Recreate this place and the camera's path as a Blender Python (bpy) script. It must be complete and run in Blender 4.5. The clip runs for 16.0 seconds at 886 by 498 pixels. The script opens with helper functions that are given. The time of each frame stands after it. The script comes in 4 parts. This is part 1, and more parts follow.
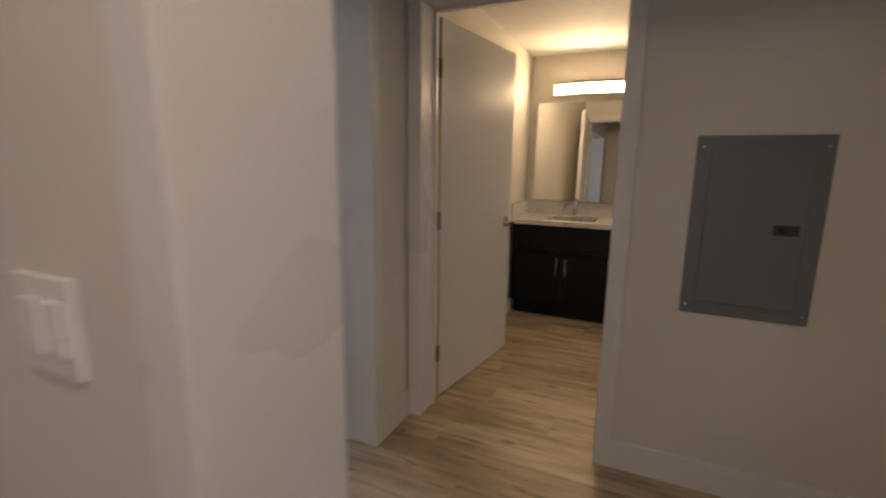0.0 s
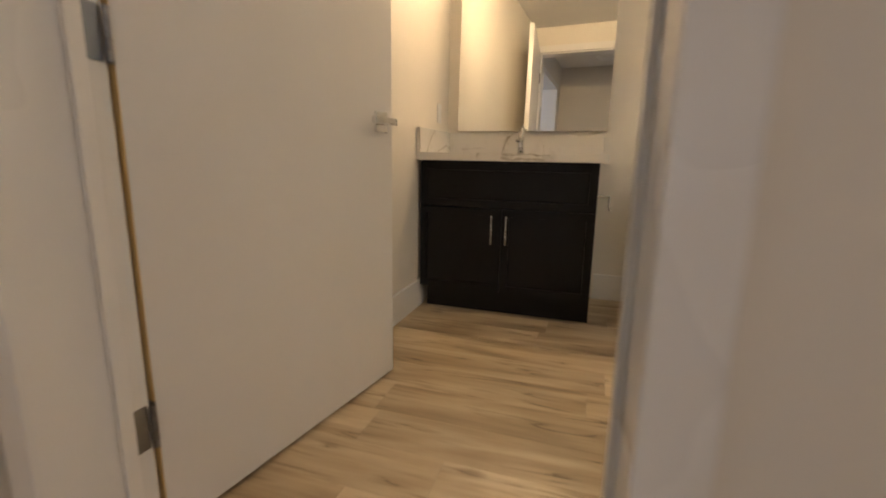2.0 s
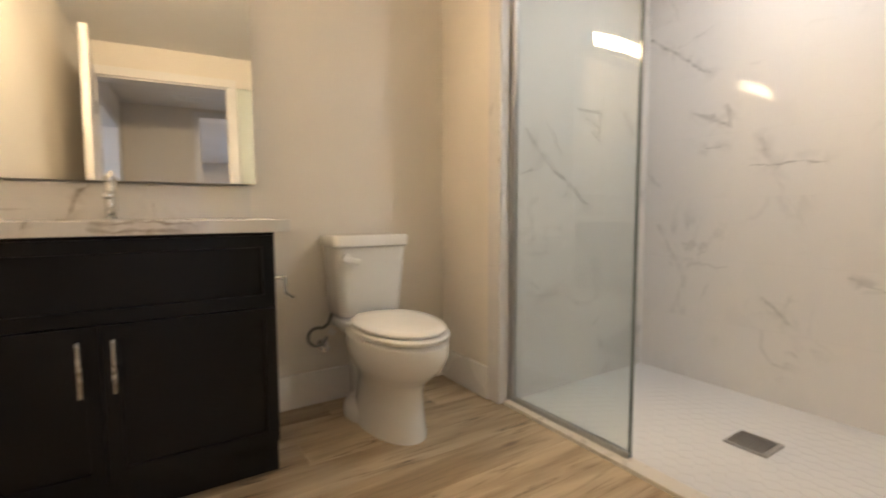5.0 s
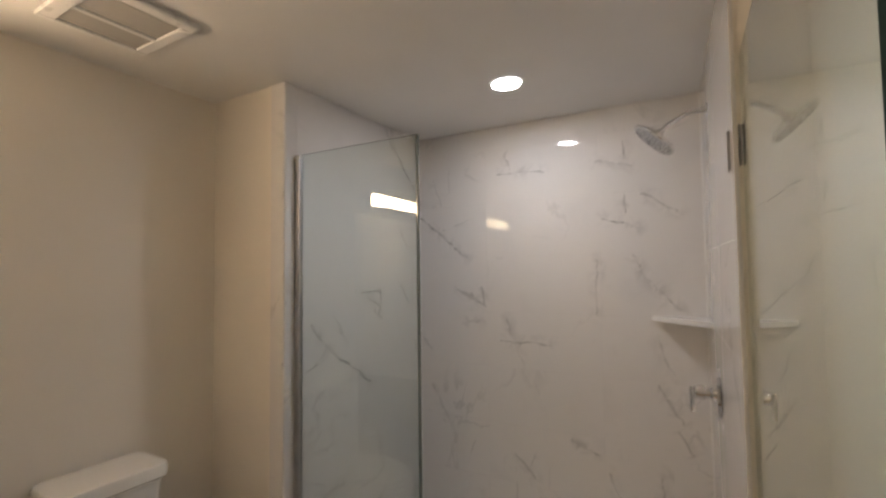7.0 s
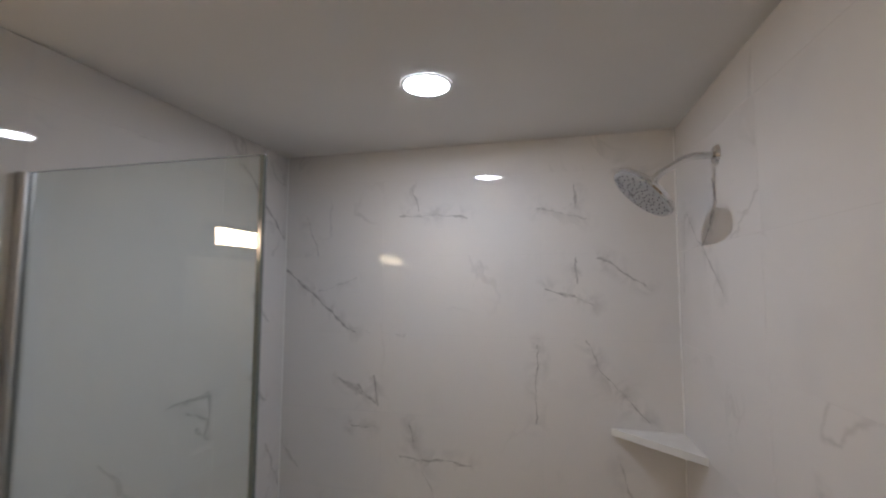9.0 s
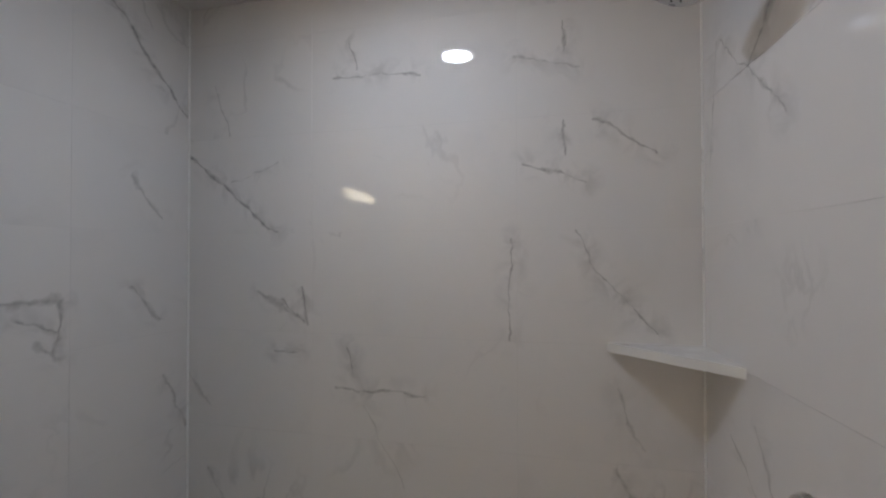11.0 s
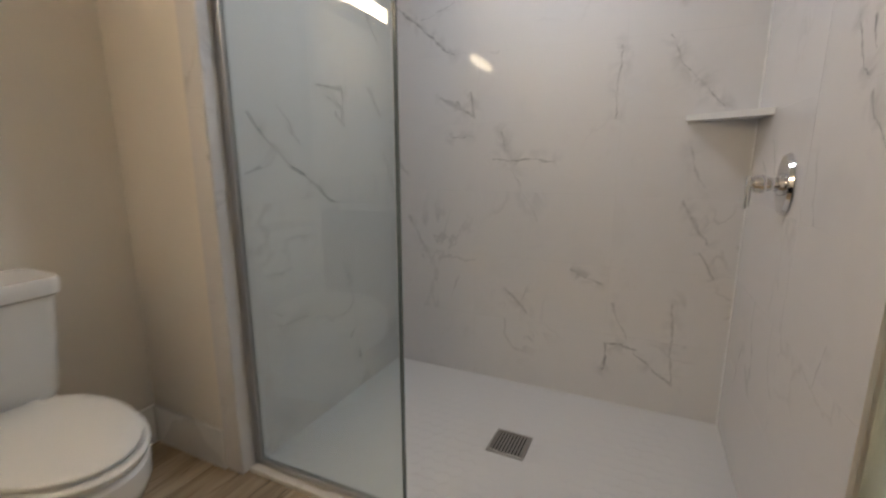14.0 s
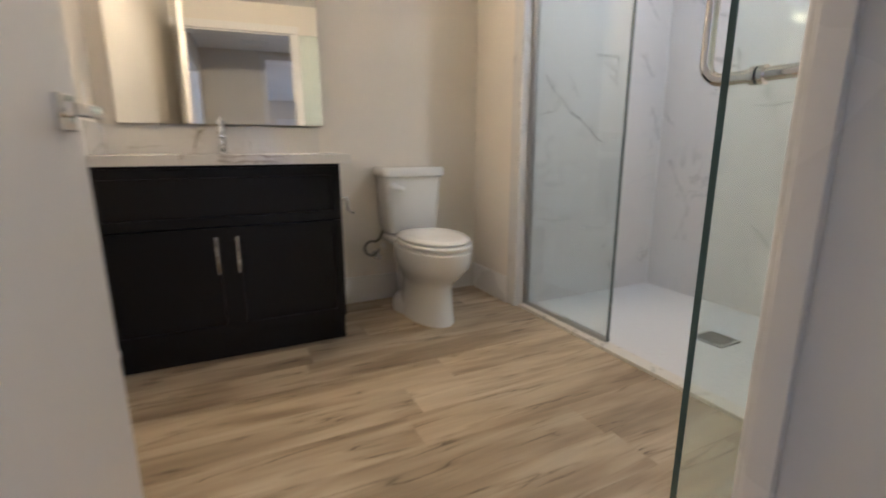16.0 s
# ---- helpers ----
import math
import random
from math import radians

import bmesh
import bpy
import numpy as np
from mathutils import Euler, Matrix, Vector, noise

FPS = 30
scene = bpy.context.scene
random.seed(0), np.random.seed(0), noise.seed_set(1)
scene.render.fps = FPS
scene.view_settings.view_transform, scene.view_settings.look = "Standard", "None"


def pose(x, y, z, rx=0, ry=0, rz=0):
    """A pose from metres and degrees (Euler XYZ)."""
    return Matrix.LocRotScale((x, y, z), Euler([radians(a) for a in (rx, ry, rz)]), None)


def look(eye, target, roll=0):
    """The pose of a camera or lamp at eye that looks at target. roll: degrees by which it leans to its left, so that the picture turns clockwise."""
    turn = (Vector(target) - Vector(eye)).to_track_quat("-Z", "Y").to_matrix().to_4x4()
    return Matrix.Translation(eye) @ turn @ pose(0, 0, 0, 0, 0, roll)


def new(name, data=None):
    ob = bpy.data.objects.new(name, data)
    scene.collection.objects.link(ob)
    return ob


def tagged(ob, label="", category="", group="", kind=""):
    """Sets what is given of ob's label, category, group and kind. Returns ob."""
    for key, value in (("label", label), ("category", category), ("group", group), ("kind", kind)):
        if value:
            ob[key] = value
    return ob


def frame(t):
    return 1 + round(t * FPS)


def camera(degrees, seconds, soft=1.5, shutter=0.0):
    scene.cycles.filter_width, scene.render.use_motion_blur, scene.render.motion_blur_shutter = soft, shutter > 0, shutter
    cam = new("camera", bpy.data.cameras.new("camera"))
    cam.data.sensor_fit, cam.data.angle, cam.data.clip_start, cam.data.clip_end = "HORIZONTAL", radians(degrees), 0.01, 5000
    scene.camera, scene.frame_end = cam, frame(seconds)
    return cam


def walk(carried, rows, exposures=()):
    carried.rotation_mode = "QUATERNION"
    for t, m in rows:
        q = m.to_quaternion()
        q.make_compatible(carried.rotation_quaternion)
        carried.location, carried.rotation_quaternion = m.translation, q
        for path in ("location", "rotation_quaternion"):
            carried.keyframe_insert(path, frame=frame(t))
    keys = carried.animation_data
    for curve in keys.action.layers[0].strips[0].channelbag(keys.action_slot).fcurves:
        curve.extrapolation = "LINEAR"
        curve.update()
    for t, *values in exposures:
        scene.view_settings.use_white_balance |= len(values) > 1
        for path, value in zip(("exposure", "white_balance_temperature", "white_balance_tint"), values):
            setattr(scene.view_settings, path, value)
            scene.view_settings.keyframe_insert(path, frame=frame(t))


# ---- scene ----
# ---------------------------------------------------------------- camera
cam = camera(88.8, 16.0, soft=1.9, shutter=0.5)
PATH = [
    (0, (1.15, -1.641, 1.417), (0.343, 0.15, 1.038), 0.7),
    (0.5, (1.17, -1.269, 1.387), (0.548, 0.593, 1.006), 0.3),
    (1, (1.203, -0.796, 1.246), (0.578, 1.065, 0.865), -0.1),
    (1.5, (1.120, -0.361, 0.989), (0.499, 1.501, 0.606), 0.4),
    (2, (0.961, 0.007, 0.877), (0.349, 1.869, 0.482), 1.0),
    (2.5, (0.741, 0.296, 0.808), (0.231, 2.193, 0.432), 1.2),
    (3, (0.563, 0.56, 0.812), (0.265, 2.5, 0.423), 1.5),
    (3.5, (0.518, 0.781, 0.827), (0.511, 2.749, 0.468), 1.7),
    (4, (0.574, 0.867, 0.855), (0.908, 2.815, 0.546), 0.5),
    (4.5, (0.641, 0.832, 0.849), (1.315, 2.705, 0.658), -0.1),
    (5, (0.638, 0.847, 0.924), (1.710, 2.528, 0.767), -0.2),
    (5.2, (0.646, 0.837, 0.929), (1.842, 2.435, 0.802), -0.5),
    (7.3, (0.606, 0.909, 1.673), (2.404, 1.774, 1.809), -0.6),
    (7.5, (0.642, 0.959, 1.718), (2.479, 1.734, 1.883), -0.6),
    (8, (0.826, 1.056, 1.842), (2.707, 1.715, 2.009), -0.5),
    (8.2, (0.908, 1.106, 1.86), (2.799, 1.736, 2.027), -0.3),
    (10.3, (1.845, 1.314, 1.697), (3.792, 1.754, 1.827), 0.1),
    (10.5, (1.855, 1.302, 1.646), (3.802, 1.747, 1.761), -0.0),
    (11, (1.802, 1.241, 1.576), (3.741, 1.73, 1.603), -0.1),
    (11.5, (1.775, 1.237, 1.518), (3.714, 1.724, 1.474), 0.2),
    (12, (1.745, 1.202, 1.457), (3.659, 1.762, 1.318), -0.0),
    (12.5, (1.571, 1.211, 1.379), (3.472, 1.805, 1.203), -0.2),
    (13, (1.38, 1.23, 1.344), (3.265, 1.832, 1.058), -0.6),
    (13.5, (1.174, 1.219, 1.278), (3.018, 1.894, 0.902), -0.3),
    (14, (0.99, 1.163, 1.178), (2.751, 2.019, 0.769), -0.1),
    (14.5, (0.833, 1.018, 1.078), (2.461, 2.099, 0.653), 0.1),
    (15, (0.633, 0.828, 1.003), (2.110, 2.104, 0.568), 0.1),
    (15.5, (0.527, 0.592, 0.956), (1.746, 2.120, 0.531), 0.1),
    (16, (0.487, 0.353, 0.925), (1.340, 2.110, 0.495), -0.1),
]
# time, stops, kelvin, tint: the camera's own exposure and white balance drift
EXPOSURES = [
    (0.0, -0.45, 6900, 14), (0.5, 0.22, 6900, 16), (1.0, 0.27, 7000, 14), (2.0, 0.32, 7000, 12), (3.0, 0.66, 7000, 12), (4.0, 0.72, 6700, 11),
    (5.0, 0.64, 6450, 12), (7.5, -0.55, 6000, 14), (8.0, -0.61, 5850, 14), (10.5, -0.86, 5450, 11), (11.5, -0.77, 5450, 11), (12.0, -0.66, 5500, 11),
    (13.0, -0.42, 5550, 11), (14.0, -0.18, 5700, 11), (14.5, -0.05, 5650, 11), (15.0, 0.05, 5650, 11), (15.5, 0.06, 5500, 10), (16.0, 0.46, 5450, 11),
]
walk(cam, [(t, look(eye, target, roll)) for t, eye, target, roll in PATH], EXPOSURES)

# ---------------------------------------------------------------- world and large lights
world = bpy.data.worlds.new("world")
scene.world = world
world.use_nodes = True
wn = world.node_tree.nodes
sky = wn.new("ShaderNodeTexSky")
sky.sky_type, sky.sun_disc, sky.sun_elevation, sky.sun_rotation = "NISHITA", False, radians(40), radians(200)
wn["Background"].inputs["Strength"].default_value = 0.08
world.node_tree.links.new(sky.outputs[0], wn["Background"].inputs["Color"])

VANITY_GLOW, DOWNLIGHT_GLOW, BEDROOM_GLOW = 106.0, 174.0, 10.0
WARM, NEUTRAL, DAY = (1.0, 0.72, 0.43), (1.0, 0.97, 0.95), (0.56, 0.70, 1.0)


def area_lamp(name, m, sx, sy, watts, color):
    lamp = bpy.data.lights.new(name, "AREA")
    lamp.shape, lamp.size, lamp.size_y, lamp.energy, lamp.color = "RECTANGLE", sx, sy, watts, color
    ob = new(name, lamp)
    ob.matrix_world = m
    return ob


# daylight at the bedroom window, and fill from a hall window added out of view
area_lamp("window_daylight", look((-5.17, 0.8, 1.5), (0.0, 0.3, 0.6)), 1.7, 1.25, 100, DAY)
area_lamp("hall_fill_daylight", look((2.34, -3.0, 1.4), (0.0, -3.0, 1.2)), 1.5, 1.2, 1, DAY)

# ---------------------------------------------------------------- plan
WEST, NORTH, NICHE, SOUTH_IN, SOUTH_OUT = 0.0, 3.0, 2.01, 0.622, 0.455
SH_EAST, SH_LEFT, SH_RIGHT = 3.125, 2.487, 0.80
CEIL = 2.437
DOOR_L, DOOR_R, DOOR_H = 0.082, 1.018, 2.172
VEST_S, VEST_S2 = -1.17, -1.37
BED_DOOR_N, BED_DOOR_S = 0.095, -0.86
VEST_E = 2.25


def back_x(y):
    """The back wall of the shower, a little out of square too."""
    return SH_EAST + (1.67 - y) * 0.013


def right_y(x):
    """The right wall of the shower stands a little out of square."""
    return SH_RIGHT + (x - 2.01) * 0.0556

# ---------------------------------------------------------------- materials


def mat(name):
    m = bpy.data.materials.new(name)
    m.use_nodes = True
    nt = m.node_tree
    b = nt.nodes["Principled BSDF"]
    return m, nt, b


def ramp(nt, fac, stops):
    r = nt.nodes.new("ShaderNodeValToRGB")
    els = r.color_ramp.elements
    while len(els) < len(stops):
        els.new(0.5)
    for e, (p, c) in zip(els, stops):
        e.position = p
        e.color = (*c, 1) if not isinstance(c, (int, float)) else (c, c, c, 1)
    nt.links.new(fac, r.inputs[0])
    return r.outputs[0]


def mix(nt, fac, a, b, blend="MIX"):
    n = nt.nodes.new("ShaderNodeMix")
    n.data_type, n.blend_type = "RGBA", blend
    for sock, v in ((n.inputs[0], fac), (n.inputs[6], a), (n.inputs[7], b)):
        if hasattr(v, "node"):
            nt.links.new(v, sock)
        elif isinstance(v, (int, float)):
            sock.default_value = v
        else:
            sock.default_value = (*v, 1)
    return n.outputs[2]


def math_node(nt, op, a, b=None, c=None, clamp=False):
    n = nt.nodes.new("ShaderNodeMath")
    n.operation, n.use_clamp = op, clamp
    for i, v in enumerate((a, b, c)):
        if v is None:
            continue
        if hasattr(v, "node"):
            nt.links.new(v, n.inputs[i])
        else:
            n.inputs[i].default_value = v
    return n.outputs[0]


def vec_node(nt, op, a, b=None):
    n = nt.nodes.new("ShaderNodeVectorMath")
    n.operation = op
    for i, v in enumerate((a, b)):
        if v is None:
            continue
        if hasattr(v, "node"):
            nt.links.new(v, n.inputs[i])
        else:
            n.inputs[i].default_value = v
    return n


def noise_tex(nt, vec, scale, detail=3.0, rough=0.5, distort=0.0):
    n = nt.nodes.new("ShaderNodeTexNoise")
    n.inputs["Scale"].default_value, n.inputs["Detail"].default_value = scale, detail
    n.inputs["Roughness"].default_value, n.inputs["Distortion"].default_value = rough, distort
    nt.links.new(vec, n.inputs["Vector"])
    return n.outputs["Fac"], n.outputs["Color"]


def coords(nt, world_space=True):
    if world_space:
        return nt.nodes.new("ShaderNodeNewGeometry").outputs["Position"]
    return nt.nodes.new("ShaderNodeTexCoord").outputs["Object"]


def mapping(nt, vec, scale):
    n = nt.nodes.new("ShaderNodeMapping")
    n.inputs["Scale"].default_value = scale
    nt.links.new(vec, n.inputs["Vector"])
    return n.outputs[0]


def bump(nt, b, height, strength, distance=0.002):
    n = nt.nodes.new("ShaderNodeBump")
    n.inputs["Strength"].default_value, n.inputs["Distance"].default_value = strength, distance
    nt.links.new(height, n.inputs["Height"])
    nt.links.new(n.outputs[0], b.inputs["Normal"])


def paint(name, color, rough=0.55, peel=0.12, vary=0.04):
    m, nt, b = mat(name)
    p = coords(nt)
    big, _ = noise_tex(nt, p, 1.3, 3)
    fine, _ = noise_tex(nt, p, 230, 2)
    dark = tuple(c * (1 - 2 * vary) for c in color)
    col = mix(nt, ramp(nt, big, [(0.35, 0.0), (0.7, 1.0)]), dark, color)
    nt.links.new(col, b.inputs["Base Color"])
    nt.links.new(ramp(nt, big, [(0.3, rough - 0.06), (0.7, rough + 0.06)]), b.inputs["Roughness"])
    bump(nt, b, fine, peel)
    return m


def plain(name, color, rough=0.5, metal=0.0, vary=0.06, scale=25.0, bumpy=0.0, coat=0.0):
    m, nt, b = mat(name)
    p = coords(nt, False)
    n1, _ = noise_tex(nt, p, scale, 4)
    if vary:
        dark = tuple(c * (1 - vary) for c in color)
        nt.links.new(mix(nt, n1, dark, color), b.inputs["Base Color"])
        nt.links.new(ramp(nt, n1, [(0.3, max(rough - 0.05, 0.02)), (0.7, rough + 0.05)]), b.inputs["Roughness"])
    else:
        b.inputs["Base Color"].default_value, b.inputs["Roughness"].default_value = (*color, 1), rough
    b.inputs["Metallic"].default_value = metal
    b.inputs["Coat Weight"].default_value = coat
    if bumpy:
        bump(nt, b, n1, bumpy)
    return m


def glow(name, color, strength):
    m, nt, b = mat(name)
    b.inputs["Base Color"].default_value = (0.9, 0.9, 0.9, 1)
    b.inputs["Emission Color"].default_value = (*color, 1)
    b.inputs["Emission Strength"].default_value = strength
    return m


def glass_mat(name, color, rough=0.0):
    m, nt, b = mat(name)
    b.inputs["Base Color"].default_value = (*color, 1)
    b.inputs["Transmission Weight"].default_value = 1.0
    b.inputs["Roughness"].default_value = rough
    b.inputs["IOR"].default_value = 1.5
    return m


def wood_plank():
    """Light oak vinyl: long bands, fine grain, dark checks along the grain and a few knots; every plank its own piece of the print."""
    m, nt, b = mat("oak_plank")
    rnd = nt.nodes.new("ShaderNodeObjectInfo").outputs["Random"]
    off = nt.nodes.new("ShaderNodeCombineXYZ")
    nt.links.new(math_node(nt, "MULTIPLY", rnd, 37.0), off.inputs[0])
    nt.links.new(math_node(nt, "MULTIPLY", rnd, 91.0), off.inputs[1])
    p = vec_node(nt, "ADD", coords(nt), off.outputs[0]).outputs[0]
    long = mapping(nt, p, (1.0, 6.5, 1.0))
    band, _ = noise_tex(nt, long, 1.15, 2, 0.5, 0.6)
    grain, _ = noise_tex(nt, mapping(nt, p, (1.2, 14.0, 1.0)), 2.4, 4, 0.55, 0.5)
    fine, _ = noise_tex(nt, mapping(nt, p, (3.0, 90.0, 1.0)), 3.0, 3, 0.6)
    base = ramp(nt, band, [(0.33, (0.230, 0.167, 0.103)), (0.44, (0.385, 0.292, 0.188)), (0.55, (0.485, 0.385, 0.260)), (0.66, (0.560, 0.461, 0.327))])
    base = mix(nt, 0.22, base, ramp(nt, grain, [(0.36, (0.244, 0.172, 0.090)), (0.62, (0.583, 0.473, 0.297))]))
    base = mix(nt, 0.06, base, ramp(nt, fine, [(0.35, (0.207, 0.148, 0.081)), (0.65, (0.583, 0.483, 0.306))]))
    check, _ = noise_tex(nt, mapping(nt, p, (1.0, 14.0, 1.0)), 1.3, 3, 0.5, 1.0)
    mask, _ = noise_tex(nt, mapping(nt, p, (1.6, 9.0, 1.0)), 1.9, 2)
    line = math_node(nt, "MULTIPLY", ramp(nt, check, [(0.486, 0.0), (0.5, 1.0), (0.514, 0.0)]), ramp(nt, mask, [(0.55, 0.0), (0.62, 1.0)]))
    halo = math_node(nt, "MULTIPLY", ramp(nt, check, [(0.44, 0.0), (0.5, 0.62), (0.56, 0.0)]), ramp(nt, mask, [(0.47, 0.0), (0.58, 1.0)]))
    base = mix(nt, halo, base, (0.226, 0.167, 0.095))
    base = mix(nt, math_node(nt, "MULTIPLY", line, 0.85), base, (0.080, 0.054, 0.030))
    vor = nt.nodes.new("ShaderNodeTexVoronoi")
    vor.inputs["Scale"].default_value = 1.1
    nt.links.new(mapping(nt, p, (1.0, 2.6, 1.0)), vor.inputs["Vector"])
    knot = ramp(nt, vor.outputs["Distance"], [(0.0, 0.8), (0.03, 0.5), (0.06, 0.0)])
    base = mix(nt, knot, base, (0.113, 0.074, 0.041))
    tone = ramp(nt, rnd, [(0.0, 0.86), (1.0, 1.10)])
    base = mix(nt, 1.0, base, tone, "MULTIPLY")
    nt.links.new(base, b.inputs["Base Color"])
    nt.links.new(ramp(nt, grain, [(0.3, 0.34), (0.7, 0.46)]), b.inputs["Roughness"])
    bump(nt, b, fine, 0.10)
    return m


def vein_group():
    """Distance to a straight stretch A-B in a plane, as a soft mask of the given width."""
    g = bpy.data.node_groups.new("vein_stretch", "ShaderNodeTree")
    for n, k in (("P", "NodeSocketVector"), ("A", "NodeSocketVector"), ("B", "NodeSocketVector"), ("Width", "NodeSocketFloat"), ("Strength", "NodeSocketFloat")):
        g.interface.new_socket(n, in_out="INPUT", socket_type=k)
    g.interface.new_socket("Mask", in_out="OUTPUT", socket_type="NodeSocketFloat")
    g.interface.new_socket("Smoke", in_out="OUTPUT", socket_type="NodeSocketFloat")
    gi, go = g.nodes.new("NodeGroupInput"), g.nodes.new("NodeGroupOutput")
    pa = vec_node(g, "SUBTRACT", gi.outputs["P"], gi.outputs["A"]).outputs[0]
    ba = vec_node(g, "SUBTRACT", gi.outputs["B"], gi.outputs["A"]).outputs[0]
    num = vec_node(g, "DOT_PRODUCT", pa, ba).outputs["Value"]
    den = vec_node(g, "DOT_PRODUCT", ba, ba).outputs["Value"]
    h = math_node(g, "DIVIDE", num, den, clamp=True)
    sc = vec_node(g, "SCALE", ba)
    g.links.new(h, sc.inputs["Scale"])
    d = vec_node(g, "LENGTH", vec_node(g, "SUBTRACT", pa, sc.outputs[0]).outputs[0]).outputs["Value"]
    rel = math_node(g, "DIVIDE", d, gi.outputs["Width"])
    fall = math_node(g, "SUBTRACT", 1.0, rel, clamp=True)
    g.links.new(math_node(g, "MULTIPLY", fall, gi.outputs["Strength"]), go.inputs["Mask"])
    wide = math_node(g, "SUBTRACT", 1.0, math_node(g, "DIVIDE", d, 0.055), clamp=True)
    g.links.new(math_node(g, "MULTIPLY", wide, gi.outputs["Strength"]), go.inputs["Smoke"])
    return g


VEIN = vein_group()


def marble(name, stretches, axis, base=(0.72, 0.71, 0.70), rough=0.012, random_veins=0.28, fine_scale=1.8, warm=False):
    """Marble-look porcelain: named veins where they run, and faint ones at large. axis: the two world axes of the wall."""
    m, nt, b = mat(name)
    pos = coords(nt)
    _, wc = noise_tex(nt, pos, 9.0, 4, 0.6)
    wob = vec_node(nt, "SUBTRACT", wc, (0.5, 0.5, 0.5)).outputs[0]
    sc = vec_node(nt, "SCALE", wob)
    sc.inputs["Scale"].default_value = 0.058
    p = vec_node(nt, "ADD", pos, sc.outputs[0]).outputs[0]
    flat = vec_node(nt, "MULTIPLY", p, tuple(1.0 if a in axis else 0.0 for a in "xyz")).outputs[0]
    total = smoke = None
    thick, _ = noise_tex(nt, pos, 17.0, 2)
    thick = ramp(nt, thick, [(0.36, 0.25), (0.5, 0.75), (0.66, 1.7)])
    for u0, v0, u1, v1, w, s in stretches:
        g = nt.nodes.new("ShaderNodeGroup")
        g.node_tree = VEIN
        a3, b3 = [0.0] * 3, [0.0] * 3
        for k, (u, v) in zip((a3, b3), ((u0, v0), (u1, v1))):
            k["xyz".index(axis[0])], k["xyz".index(axis[1])] = u, v
        nt.links.new(flat, g.inputs["P"])
        g.inputs["A"].default_value, g.inputs["B"].default_value = a3, b3
        nt.links.new(math_node(nt, "MULTIPLY", thick, w * 0.74), g.inputs["Width"])
        g.inputs["Strength"].default_value = s * 1.0
        smoke = g.outputs[1] if smoke is None else math_node(nt, "MAXIMUM", smoke, g.outputs[1])
        total = g.outputs[0] if total is None else math_node(nt, "MAXIMUM", total, g.outputs[0])
    rnd = nt.nodes.new("ShaderNodeObjectInfo").outputs["Random"]
    off = nt.nodes.new("ShaderNodeCombineXYZ")
    for i, k in enumerate((13.0, 29.0, 47.0)):
        nt.links.new(math_node(nt, "MULTIPLY", rnd, k), off.inputs[i])
    q = vec_node(nt, "ADD", p, off.outputs[0]).outputs[0]
    r1, _ = noise_tex(nt, q, fine_scale, 4, 0.55, 1.2)
    thin = ramp(nt, r1, [(0.475, 0.0), (0.495, 1.0), (0.515, 0.0)])
    msk, _ = noise_tex(nt, q, 2.3, 1)
    thin = math_node(nt, "MULTIPLY", thin, ramp(nt, msk, [(0.53, 0.0), (0.66, random_veins)]))
    cloud, _ = noise_tex(nt, q, 4.0, 3)
    soft = ramp(nt, cloud, [(0.55, 0.0), (0.8, 0.3)])
    tex, _ = noise_tex(nt, pos, 45.0, 3)
    if total is not None:
        total = math_node(nt, "MULTIPLY", total, ramp(nt, tex, [(0.3, 0.45), (0.65, 1.0)]))
        thin = math_node(nt, "MAXIMUM", thin, total)
        wisp, _ = noise_tex(nt, p, 11.0, 3, 0.6, 0.8)
        thin = math_node(nt, "MAXIMUM", thin, math_node(nt, "MULTIPLY", smoke, ramp(nt, wisp, [(0.48, 0.0), (0.68, 0.45)])))
    vein_col = (0.27, 0.225, 0.165) if warm else (0.235, 0.235, 0.24)
    col = mix(nt, soft, base, tuple(c * 0.8 for c in base))
    col = mix(nt, thin, col, vein_col)
    nt.links.new(col, b.inputs["Base Color"])
    nt.links.new(ramp(nt, tex, [(0.3, rough), (0.7, rough + 0.012)]), b.inputs["Roughness"])
    b.inputs["Specular IOR Level"].default_value = 0.62
    return m


